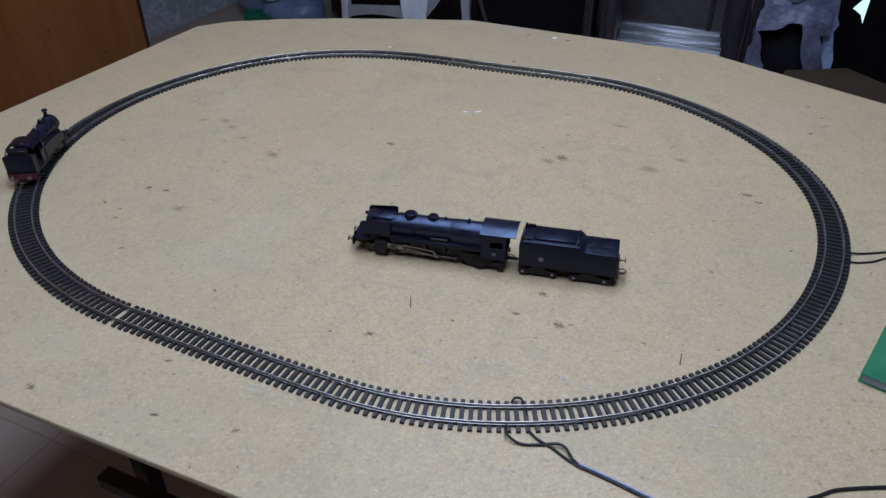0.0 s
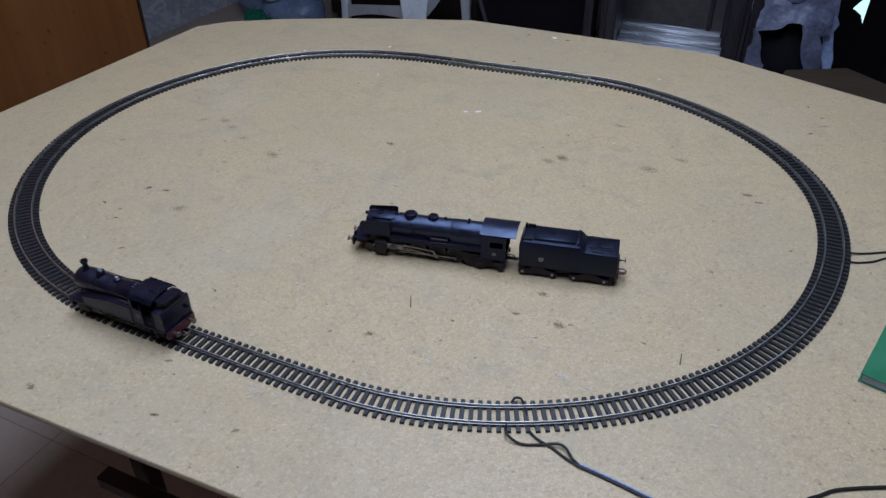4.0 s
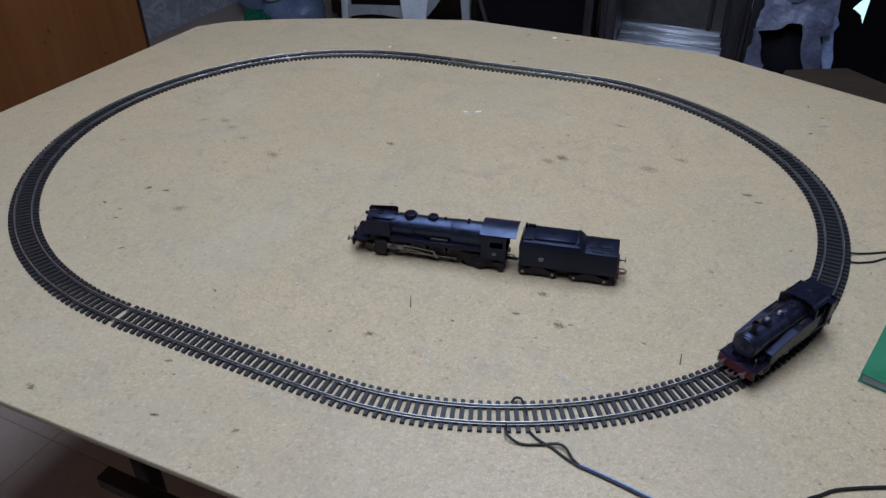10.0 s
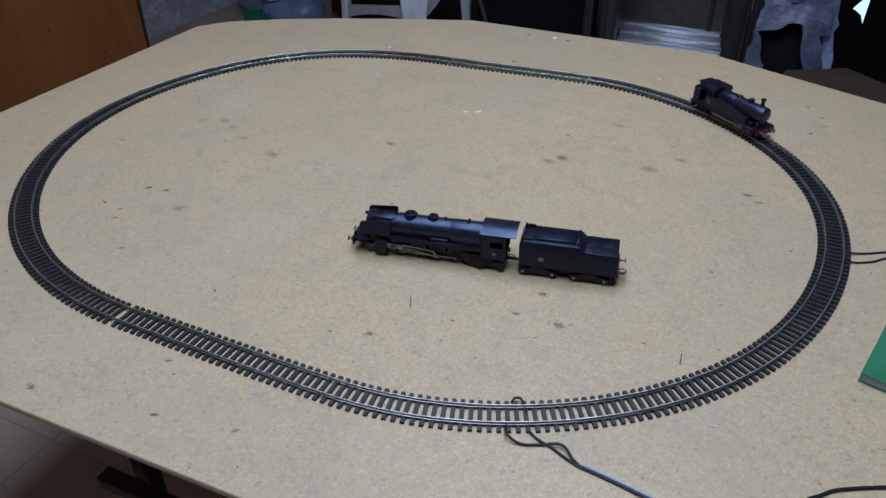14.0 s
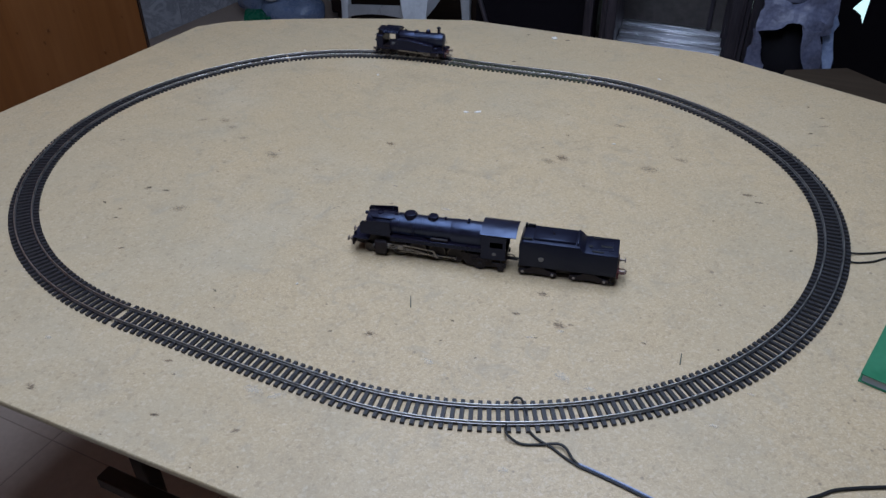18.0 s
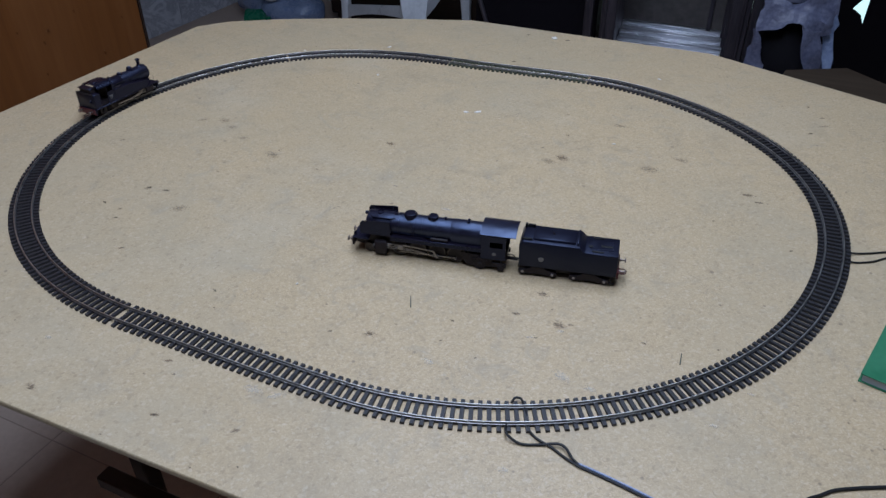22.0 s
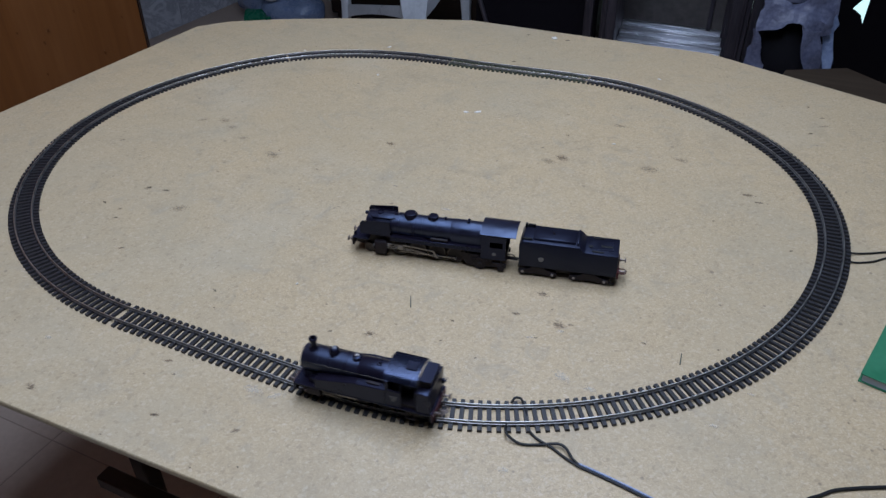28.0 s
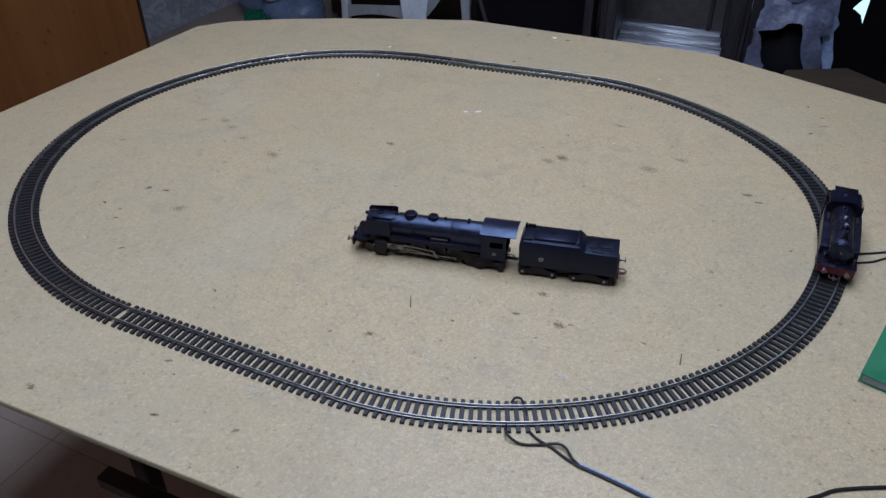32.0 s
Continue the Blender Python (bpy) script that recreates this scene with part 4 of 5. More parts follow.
    buffers(t, 135.3, 13.4, 9.8, True)
    coupling(t, 134.5, 7.0, True)
    part("lamp", Shape(MM).box(132.4, 134.8, 8.5, 11.0, 19.0, 22.6).bevel(0.5).tube([(133.5, 9.8, 22.4), (134.6, 9.8, 24.6), (132.8, 9.8, 24.6)], 0.3, 6), M_BLACK, t)
    part("drawbar", Shape(MM).box(-33, -18, -2.2, 2.2, 7.0, 8.4).bevel(0.3), M_FRAME, t)
    part("cable", Shape(MM).tube(smooth_line([(-21, 5, 13), (-25, 7, 17), (-29, 6, 15), (-31, 5, 9)], 5), 0.45, 6), M_WIRE, t)
    return t


def tender(m):
    t = thing("locomotive_tender", "black model tender with stepped rear deck behind the engine", "tender", m, "standing engine and tender")
    # the side drops at the rear to the water deck
    side = [(-35.0, 11.4), (-128.0, 11.4), (-128.0, 35.4), (-96.5, 35.4), (-91.5, 40.0), (-37.0, 40.0), (-34.2, 36.0)]
    part("body", Shape(MM).prism(side, "y", -15.8, 15.8).bevel(1.1, 2), M_TENDER, t, "smooth black tender body")
    hop = Shape(MM).prism([(-11.6, 39.8), (11.6, 39.8), (11.2, 41.8), (10.2, 42.6), (-10.2, 42.6), (-11.2, 41.8)], "x", -87.0, -47.0).bevel(0.6)
    hopper = part("coal_bunker", hop, M_TENDER, t, "raised bunker with a flat lid")
    part("lid_handle", Shape(MM).tube(smooth_line([(-66, -1.5, 42.6), (-64.5, 0.2, 43.8), (-67, 1.8, 42.7)], 4), 0.5, 6), M_FRAME, hopper)
    part("rear_plate", Shape(MM).prism([(-13.0, 39.8), (13.0, 39.8), (12.0, 43.2), (-12.0, 43.2)], "x", -90.4, -88.4).bevel(0.4), M_TENDER, t)
    front = Shape(MM)
    for s in (-1, 1):
        front.box(-46.2, -36.5, s * 11.6 - 1.0, s * 11.6 + 1.0, 39.8, 42.0)
    front.box(-39.0, -36.6, -12.4, -9.0, 39.8, 44.2).box(-46.5, -39.5, -12.4, -10.7, 39.8, 43.4)
    part("front_bulkhead", front.bevel(0.4), M_WIRE, t)
    for x0, x1, y0, y1 in ((-113, -103, -12.5, -10.5), (-122, -111, 0.0, 3.0), (-103.5, -99.5, 2.0, 5.0), (-114, -103, 11.0, 12.8)):
        part("deck_hatch", Shape(MM).box(x0, x1, y0, y1, 35.3, 36.3).bevel(0.25), M_WIRE, t, "small dark deck fitting")
    part("water_hatch", Shape(MM).box(-123, -101, -7.5, 7.5, 35.3, 35.8).bevel(0.2), M_TENDER, t)
    part("underframe", Shape(MM).box(-126, -37, -6.6, 6.6, 2.6, 6.4).box(-126, -37, -12, 12, 6.41, 11.6).bevel(0.4), M_FRAME, t)
    for s in (-1, 1):
        for xc in (-53.5, -103.0):
            part("bogie_frame", Shape(MM).prism([(xc - 19, 3.4), (xc - 15, 1.0), (xc - 5, 3.2), (xc + 5, 3.2), (xc + 15, 1.0), (xc + 19, 3.4), (xc + 18.4, 7.0), (xc + 9, 8.6), (xc + 6, 11.3), (xc - 6, 11.3), (xc - 9, 8.6), (xc - 18.4, 7.0)], "y", s * 14.2 - 0.9, s * 14.2 + 0.9).bevel(0.3), M_FRAME, t)
            for dx in (-14.5, 14.5):
                box = part("axle_box", Shape(MM).box(xc + dx - 2.2, xc + dx + 2.2, s * 15.4 - 0.5, s * 15.4 + 0.5, 2.0, 7.2).bevel(0.4), M_FRAME, t)
                part("cover", Shape(MM).lathe([(1.5, 0), (1.5, 0.4), (0.9, 0.6)], (xc + dx, s * 15.9, 4.9), (0, s, 0), 10), M_COVER, box, "shiny worn axle cover")
        part("badge", Shape(MM).lathe([(2.6, 0), (2.6, 0.25)], (-56.2, s * 15.75, 21.5), (0, s, 0), 16), M_PLATE, t, "small pale round badge")
        part("rear_step", Shape(MM).box(-127, -121, s * 13.8 - 1.2, s * 13.8 + 1.2, 3.0, 4.0).box(-124.5, -123.5, s * 13.8 - 1.1, s * 13.8 + 1.1, 4, 11.6), M_FRAME, t)
    for x in (-39.0, -68.0, -88.5, -117.5):
        wheelset(t, x, 5.0, 0.8, 8.2)
    part("buffer_beam", Shape(MM).box(-130.0, -128.05, -15.4, 15.4, 10.0, 18.0).bevel(0.3), M_DULLRED, t, "dull red rear beam")
    buffers(t, -129.8, 15.4, 9.8, False)
    coupling(t, -129.4, 8.6, False, M_DULLRED)
    part("ladder", Shape(MM).tube([(-128.6, 5, 18), (-128.8, 5, 32)], 0.35, 6).tube([(-128.6, 9, 18), (-128.8, 9, 32)], 0.35, 6).tube([(-128.7, 5, 22), (-128.7, 9, 22)], 0.3, 6).tube([(-128.7, 5, 26), (-128.7, 9, 26)], 0.3, 6), M_FRAME, t)
    return t


STAND = pose(0.152, -0.140, 0.0, 0, 0, 191.75)
big_locomotive(STAND)
tender(STAND)
runner = tank_locomotive()
DRIVE_R, POINT = 8.4, 5.3
drive = [wheelset(runner, x, DRIVE_R, POINT) for x in (21.0, 1.5, -18.0)]
carry = [wheelset(runner, x, 5.0, POINT, spokes=10) for x in (41.5, -41.0)]
rods = []
mains = []
for sd in (-1, 1):
    rods.append(part("coupling_rod", Shape(MM).prism([(21.5, -1), (-18.5, -1), (-19.6, 0), (-18.5, 1), (21.5, 1), (22.6, 0)], "y", sd * 12.4 - 0.6, sd * 12.4 + 0.6), M_ROD, runner, "bright metal coupling rod"))
    mains.append(part("connecting_rod", Shape(MM).prism([(-1.4, -0.9), (0, -1.4), (1.4, -0.9), (23, -0.7), (24, 0), (23, 0.7), (1.4, 0.9), (0, 1.4), (-1.4, 0.9)], "y", sd * 14.0 - 0.5, sd * 14.0 + 0.5), M_ROD, runner, "bright metal connecting rod"))

# ---- wires ----


def wire(name, pts, r, material, label, extra=None):
    w = thing(name, label, "wire", shape=Shape().tube(smooth_line(pts), r, 8), material=material)
    return w


feed = thing("feed_wires", "pair of black feed wires running from the track, bluish further on", "wire")
part("wire", Shape().tube(smooth_line([(0.2500, -0.3345, 0.0022), (0.2515, -0.3420, 0.0045), (0.256, -0.347, 0.0040), (0.266, -0.348, 0.0013), (0.279, -0.343, 0.0013), (0.291, -0.338, 0.0030), (0.298, -0.339, 0.0030), (0.305, -0.345, 0.0016), (0.311, -0.3485, 0.0012)]), 0.00105, 8), M_WIRE, feed)
part("wire", Shape().tube(smooth_line([(0.2455, -0.3135, 0.0030), (0.2468, -0.3085, 0.0042), (0.251, -0.3068, 0.0036), (0.2545, -0.3105, 0.0030), (0.259, -0.317, 0.0018), (0.263, -0.325, 0.0014), (0.2665, -0.332, 0.0016), (0.275, -0.338, 0.0012), (0.288, -0.3415, 0.0012), (0.300, -0.3465, 0.0012), (0.312, -0.3500, 0.0012)]), 0.00105, 8), M_WIRE, feed)
pair = [(0.310, -0.3490, 0.0013), (0.326, -0.3505, 0.0012), (0.344, -0.3530, 0.0012), (0.364, -0.3560, 0.0012), (0.384, -0.3590, 0.0012), (0.43, -0.372, 0.0012), (0.50, -0.41, 0.0012), (0.58, -0.4800, 0.0013), (0.60, -0.50, -0.004), (0.605, -0.506, -0.05), (0.605, -0.506, FLOOR + 0.005)]
part("wire", Shape().tube([Vector(p) + Vector((0.0, -0.0011, 0)) for p in smooth_line(pair)], 0.00095, 8), M_WIRE, feed)
part("wire", Shape().tube([Vector(p) + Vector((0.0006, 0.0012, 0)) for p in smooth_line(pair)], 0.00085, 8), M_WIREBLUE, feed, "blue insulated wire")
wire("loose_wire", [(0.440, -0.345, 0.0013), (0.461, -0.313, 0.0013), (0.470, -0.304, 0.0013), (0.479, -0.295, 0.0013), (0.494, -0.286, 0.0013), (0.511, -0.277, 0.0013), (0.537, -0.263, 0.0013), (0.62, -0.23, 0.0013), (0.75, -0.26, 0.0013)], 0.0013, M_WIRE, "black wire lying on the chipboard")
side_wires = thing("side_wires", "two black wires leading off the curved track", "wire")
part("wire", Shape().tube(smooth_line([(0.4755, 0.0225, 0.0030), (0.486, 0.0255, 0.0022), (0.496, 0.031, 0.0013), (0.516, 0.043, 0.0013), (0.554, 0.068, 0.0012), (0.70, 0.12, 0.0012), (0.86, 0.10, 0.0012)]), 0.00095, 8), M_WIRE, side_wires)
part("wire", Shape().tube(smooth_line([(0.4755, 0.0060, 0.0030), (0.484, 0.0085, 0.0018), (0.491, 0.011, 0.0013), (0.504, 0.019, 0.0013), (0.516, 0.031, 0.0013), (0.552, 0.063, 0.0013), (0.70, 0.11, 0.0012), (0.86, 0.09, 0.0012)]), 0.00095, 8), M_WIRE, side_wires)

# ---- green book at the side of the board ----
book = thing("book", "thick green-covered book lying on the chipboard", "book", pose(0.4925, -0.1695, 0.0, 0, 0, -14.3))
part("cover", Shape().box(0, 0.20, 0, 0.28, 0.0078, 0.0090).bevel(0.0004), M_GREEN, book, "plain green front cover")
part("cover", Shape().box(0, 0.20, 0, 0.28, 0.0, 0.0012).bevel(0.0004), M_GREEN, book, "plain green back cover")
part("pages", Shape().box(0.002, 0.198, 0.0015, 0.2785, 0.0012, 0.0078), M_PAGES, book, "grey-blue page edges")

# ---- marks and scraps on the board ----
DARK_A = [(-0.387, -0.086, 4), (-0.265, -0.169, 5), (-0.241, -0.165, 5), (-0.287, -0.215, 3.6), (-0.250, -0.235, 3), (-0.260, -0.219, 2.6), (0.141, 0.170, 3), (0.122, 0.121, 3.4), (0.122, 0.231, 3.2), (0.029, 0.527, 6), (-0.043, 0.527, 4), (-0.02, 0.395, 6), (0.431, 0.307, 5), (0.442, 0.365, 4), (-0.065, -0.294, 2.2), (-0.049, -0.315, 1.8), (-0.005, -0.441, 2.4), (-0.027, -0.473, 1.6), (-0.118, -0.462, 1.6), (0.067, -0.298, 2.2), (0.116, -0.265, 1.8)]
DARK_B = [(0.160, -0.239, 2.2), (0.198, -0.276, 1.6), (0.162, -0.268, 1.6), (0.237, -0.186, 1.6), (0.324, -0.197, 2.6), (0.063, -0.153, 2.0), (-0.018, -0.379, 1.6), (0.487, -0.222, 1.4), (0.512, -0.239, 1.6), (-0.180, -0.026, 3.0), (-0.217, -0.103, 2.4), (-0.021, -0.399, 1.8), (0.384, -0.179, 1.8), (0.429, 0.006, 2.2), (0.348, 0.032, 2.0), (-0.110, -0.048, 2.2), (0.422, 0.397, 3.4), (0.056, -0.469, 1.5), (0.044, -0.267, 1.6), (-0.044, -0.409, 1.6), (0.087, -0.454, 1.5), (0.236, -0.230, 2.2)]
BROWN = [(0.376, 0.106, 6.5), (0.390, 0.094, 5.0), (0.221, -0.167, 5.0), (0.210, -0.205, 4.5), (0.251, -0.206, 6.5), (0.260, -0.200, 3.5), (-0.060, 0.050, 6.0), (-0.003, -0.440, 3.6), (-0.118, -0.460, 4.0), (0.064, -0.427, 3.2), (0.154, 0.105, 7.0), (-0.200, -0.277, 3.5), (0.100, -0.287, 4.5), (-0.036, -0.388, 4.0)]
FAINT = [(-0.300, 0.017, 9.0), (-0.332, 0.008, 8.0), (-0.278, 0.006, 8.0), (-0.246, -0.016, 7.0), (-0.183, -0.040, 8.0), (0.142, 0.090, 10.0), (0.260, 0.120, 12.0), (0.290, 0.160, 10.0), (0.200, 0.225, 9.0), (0.445, 0.335, 8.0), (-0.200, -0.190, 8.0)]
SCUFF = [(0.272, -0.268, 9), (0.296, -0.271, 6), (0.253, -0.213, 5), (0.232, -0.231, 4), (0.393, -0.269, 5), (0.263, -0.376, 5), (0.052, -0.387, 11), (0.070, -0.383, 8), (-0.155, -0.409, 4), (0.165, -0.296, 6), (0.416, -0.222, 4), (-0.032, -0.371, 6), (0.075, -0.068, 7), (-0.002, -0.044, 4)]
seed = 0
for spots, mat_, lab in ((DARK_A, M_STAIN, "small dark stain"), (DARK_B, M_STAIN, "small dark stain"), (BROWN, M_BROWN, "brownish stain"), (FAINT, M_FAINT, "faint greyish smudge"), (SCUFF, M_SCUFF, "pale scuff mark")):
    for x, y, r in spots:
        seed += 1
        rnd = random.Random(seed)
        part("stain", blot((2.1 if mat_ in (M_BROWN, M_FAINT) else 1.7) * r * MM, rnd.uniform(0.35, 0.7), seed), mat_, table, lab, pose(x - 0.2, y, -FLOOR + 0.00031 + 0.0000015 * seed, 0, 0, rnd.uniform(-40, 40)))
WHITE = [(-0.011, 0.181, 4.2), (0.004, 0.188, 5.0), (-0.236, 0.371, 4.5), (-0.193, 0.252, 3.0), (0.21, 0.414, 2.8), (0.203, 0.169, 2.4), (0.001, -0.252, 1.3), (-0.358, 0.297, 2.5), (0.005, 0.528, 8.0)]
for x, y, r in WHITE:
    seed += 1
    thing("paper_scrap", "tiny white scrap lying on the chipboard", "scrap", pose(x, y, 0.0004, 0, 0, seed * 37 % 180), "white scraps on the board", blot(r * MM, 0.55, seed, 0.0006), M_PAPER)
for x, y, a, ln in ((0.3570, -0.2040, 95, 7.0), (0.1136, -0.2305, 117, 8.0)):
    thing("pencil_stroke", "short dark splinter lying on the chipboard", "splinter", pose(x, y, 0.0006, 0, 0, a), "dark splinters", Shape(MM).prism([(-ln, -0.5), (ln, -0.35), (ln, 0.4), (-ln, 0.5)], "z", -0.5, 0.3), M_SPLINTER)
# ---- wardrobe beside the table ----
M_KNOT = soft_stain("pine_knot", (0.045, 0.014, 0.006), 0.45)
wardrobe = thing("wardrobe", "tall stained pine wardrobe with a dark corner edge", "wardrobe", pose(-0.95, -0.24, FLOOR))
part("carcass", Shape().box(-0.55, -0.022, -0.76, 0.757, 0.06, 1.95).bevel(0.004), M_WARDROBE, wardrobe)
part("plinth", Shape().box(-0.53, -0.04, -0.74, 0.735, 0.0, 0.0595), M_DARKWOOD, wardrobe)
for y0, y1 in ((-0.757, -0.003), (0.003, 0.752)):
    d = part("door", Shape().box(-0.0215, 0.0, y0, y1, 0.075, 1.93).bevel(0.003), M_WARDROBE, wardrobe, "flat pine door with vertical grain")
    yk = -0.06 if y0 < -0.1 else 0.06
    part("knob", Shape().lathe([(0.010, 0.0), (0.008, 0.012), (0.016, 0.022), (0.012, 0.03)], (0.0, yk, 1.05), (1, 0, 0), 16), M_DARKWOOD, d)
for y, z, r in ((0.275, -0.041, 8), (0.257, -0.059, 6), (0.242, -0.118, 5), (0.392, -0.124, 7), (0.458, -0.064, 5), (0.206, -0.024, 4), (0.343, -0.020, 5)):
    part("knot", blot(1.5 * r * MM, 0.75, int(y * 1000), 0.0004), M_KNOT, wardrobe, "dark pine knot", pose(0.0002, y + 0.24, z - FLOOR, 0, 90, 0))
part("edge_strip", Shape().box(-0.0215, 0.001, 0.7525, 0.758, 0.075, 1.93), M_DARKWOOD, wardrobe, "dark edge strip")

# ---- white plastic chair ----
chair = thing("plastic_chair", "white moulded plastic garden chair, a corner towards the table", "chair", pose(-0.98, 1.88, FLOOR, 0, 0, 0))
CORNERS = [(0.143, -0.260), (-0.340, 0.070), (0.171, 0.120), (-0.20, 0.40)]
for x, y in CORNERS:
    c = Vector((x, y, 0))
    inw = (Vector((-0.03, 0.08, 0)) - c).normalized()
    sd = Vector((-inw.y, inw.x, 0))
    v, f = [], []
    for z, w, dpt, lean in ((0.0, 0.022, 0.012, 0.020), (0.30, 0.034, 0.018, 0.004), (0.44, 0.050, 0.026, 0.0)):
        if (x, y) != CORNERS[0]:
            w *= 0.55
        for a, b in ((-1, -1), (1, -1), (1, 1), (-1, 1)):
            q = c - inw * lean + sd * w * a + inw * dpt * b
            v.append((q.x, q.y, z))
    for j in range(2):
        f += [(j * 4 + i, j * 4 + (i + 1) % 4, j * 4 + 4 + (i + 1) % 4, j * 4 + 4 + i) for i in range(4)]
    f += [(3, 2, 1, 0), (8, 9, 10, 11)]
    part("leg", Shape().mesh(v, f).bevel(0.008, 2), M_WHITE, chair)


def web(a, b, outline):
    """An upright plastic web between two legs: fractions of the way and heights of its lower edge, closed along the seat."""
    a, b = Vector((*a, 0)), Vector((*b, 0))
    sdv = Vector((-(b - a).y, (b - a).x, 0)).normalized() * 0.007
    low = [(a.lerp(b, u), z) for u, z in outline]
    v, f = [], []
    for p, z0, z1 in [(p, z, t_) for (p, z), t_ in zip(low, [q[1] for q in outline_top(outline)])]:
        for o, z in ((-1, z0), (1, z0), (1, z1), (-1, z1)):
            q = p + sdv * o
            v.append((q.x, q.y, z))
    k = len(low) - 1
    for i in range(1, k + 1):
        f += [((i - 1) * 4 + j, (i - 1) * 4 + (j + 1) % 4, i * 4 + (j + 1) % 4, i * 4 + j) for j in range(4)]
    f += [(0, 1, 2, 3), (k * 4 + 3, k * 4 + 2, k * 4 + 1, k * 4)]
    return Shape().mesh(v, f)


def outline_top(outline):
    return [(u, 0.442) for u, z in outline]


def slat(a, b, za, zb, high, arch):
    """A sloping rail between two legs with an arched underside."""
    a, b = Vector((*a, 0)), Vector((*b, 0))
    sdv = Vector((-(b - a).y, (b - a).x, 0)).normalized() * 0.008
    v, f, k = [], [], 12
    for i in range(k + 1):
        u = i / k
        p, z = a.lerp(b, u), za + (zb - za) * u
        for o, zz in ((-1, z + arch * 4 * u * (1 - u)), (1, z + arch * 4 * u * (1 - u)), (1, z + high), (-1, z + high)):
            q = p + sdv * o
            v.append((q.x, q.y, zz))
        if i:
            f += [((i - 1) * 4 + j, (i - 1) * 4 + (j + 1) % 4, i * 4 + (j + 1) % 4, i * 4 + j) for j in range(4)]
    f += [(0, 1, 2, 3), (k * 4 + 3, k * 4 + 2, k * 4 + 1, k * 4)]
    return Shape().mesh(v, f)


part("side_rail", slat(CORNERS[0], CORNERS[1], 0.355, 0.215, 0.052, 0.018), M_WHITE, chair)
part("apron", web(CORNERS[0], CORNERS[2], [(0.0, 0.335), (0.15, 0.345), (0.35, 0.37), (0.55, 0.405), (0.75, 0.425), (1.0, 0.430)]), M_WHITE, chair)
for i, j in ((0, 1), (1, 3), (2, 3)):
    part("apron", web(CORNERS[i], CORNERS[j], [(0.0, 0.405), (0.2, 0.418), (0.5, 0.424), (0.8, 0.418), (1.0, 0.405)]), M_WHITE, chair)
order = [CORNERS[0], CORNERS[2], CORNERS[3], CORNERS[1]]
part("seat", Shape().prism([(x * 1.08, y * 1.06) for x, y in order], "z", 0.4425, 0.462).bevel(0.008, 2), M_WHITE, chair)
bk = Shape().prism([(-0.36, 0.06), (-0.21, 0.42), (-0.19, 0.412), (-0.338, 0.052)], "z", 0.462, 0.83).bevel(0.006, 2)
part("backrest", bk, M_WHITE, chair)

# ---- dark sideboard at the far wall ----
side = thing("sideboard", "low dark brown sideboard in shade at the far wall", "cabinet", pose(-1.30, 2.45, FLOOR))
part("body", Shape().box(-0.42, 0.55, -0.02, 0.26, 0.05, 0.80).bevel(0.005), M_DARKWOOD, side)
part("plinth", Shape().box(-0.40, 0.53, 0.0, 0.24, 0.0, 0.0495), M_DARKWOOD, side)
for x0, x1 in ((-0.41, 0.062), (0.068, 0.54)):
    part("door", Shape().box(x0, x1, -0.038, -0.0205, 0.065, 0.785).bevel(0.003), M_DARKWOOD, side)


def crumple(base, amount, scale, seed):
    """Pushes the points of a shape about by soft noise."""
    off = Vector((seed * 3.1, seed * 1.7, seed * 2.3))
    for v in base.bm.verts:
        v.co += noise.noise_vector(v.co * scale + off) * amount + noise.noise_vector(v.co * scale * 2.7 + off) * amount * 0.45
    return base


def sack(rx, ry, h, taper=0.8, rows=14, seg=28, power=0.75):
    """A closed, bulging sack standing on z = 0."""
    v, f = [], []
    for j in range(rows + 1):
        u = j / rows
        w = (math.sin(math.pi * (0.10 + 0.82 * u)) ** power) * (1 - (1 - taper) * u)
        for i in range(seg):
            a = 2 * math.pi * i / seg
            v.append((rx * w * math.cos(a), ry * w * math.sin(a), h * u))
        if j:
            f += [((j - 1) * seg + i, (j - 1) * seg + (i + 1) % seg, j * seg + (i + 1) % seg, j * seg + i) for i in range(seg)]
    f += [tuple(range(seg))[::-1], tuple(rows * seg + i for i in range(seg))]
    return Shape().mesh(v, f)


# ---- bag with bottle and roll in the far corner ----
thing("plastic_bag", "crumpled bluish clear plastic bag on the floor", "bag", pose(-2.02, 2.38, FLOOR), shape=crumple(sack(0.22, 0.16, 0.24), 0.03, 9.0, 2), material=M_BLUEBAG)
tub = thing("detergent_bottle", "green plastic bottle lying beside the bag", "bottle", pose(-1.985, 2.17, FLOOR + 0.053, 0, 90, 20))
part("body", Shape().lathe([(0.030, -0.055), (0.052, -0.045), (0.052, 0.025), (0.030, 0.045), (0.016, 0.050)], (0, 0, 0), (0, 0, 1), 20), M_BOTTLE, tub)
part("cap", Shape().lathe([(0.018, 0.0505), (0.018, 0.066), (0.014, 0.069)], (0, 0, 0), (0, 0, 1), 16), M_BOTTLE, tub)
thing("plastic_bag", "crumpled bluish clear plastic bag under a paper roll", "bag", pose(-1.90, 2.33, FLOOR), shape=crumple(sack(0.20, 0.13, 0.15, 0.95, power=0.45), 0.020, 12.0, 8), material=M_BLUEBAG)
roll = thing("paper_roll", "pale grey paper roll with a dark core lying on the bag", "paper roll", pose(-1.935, 2.26, FLOOR + 0.140 + 0.058, 0, 0, 25))
n, v, f = 32, [], []
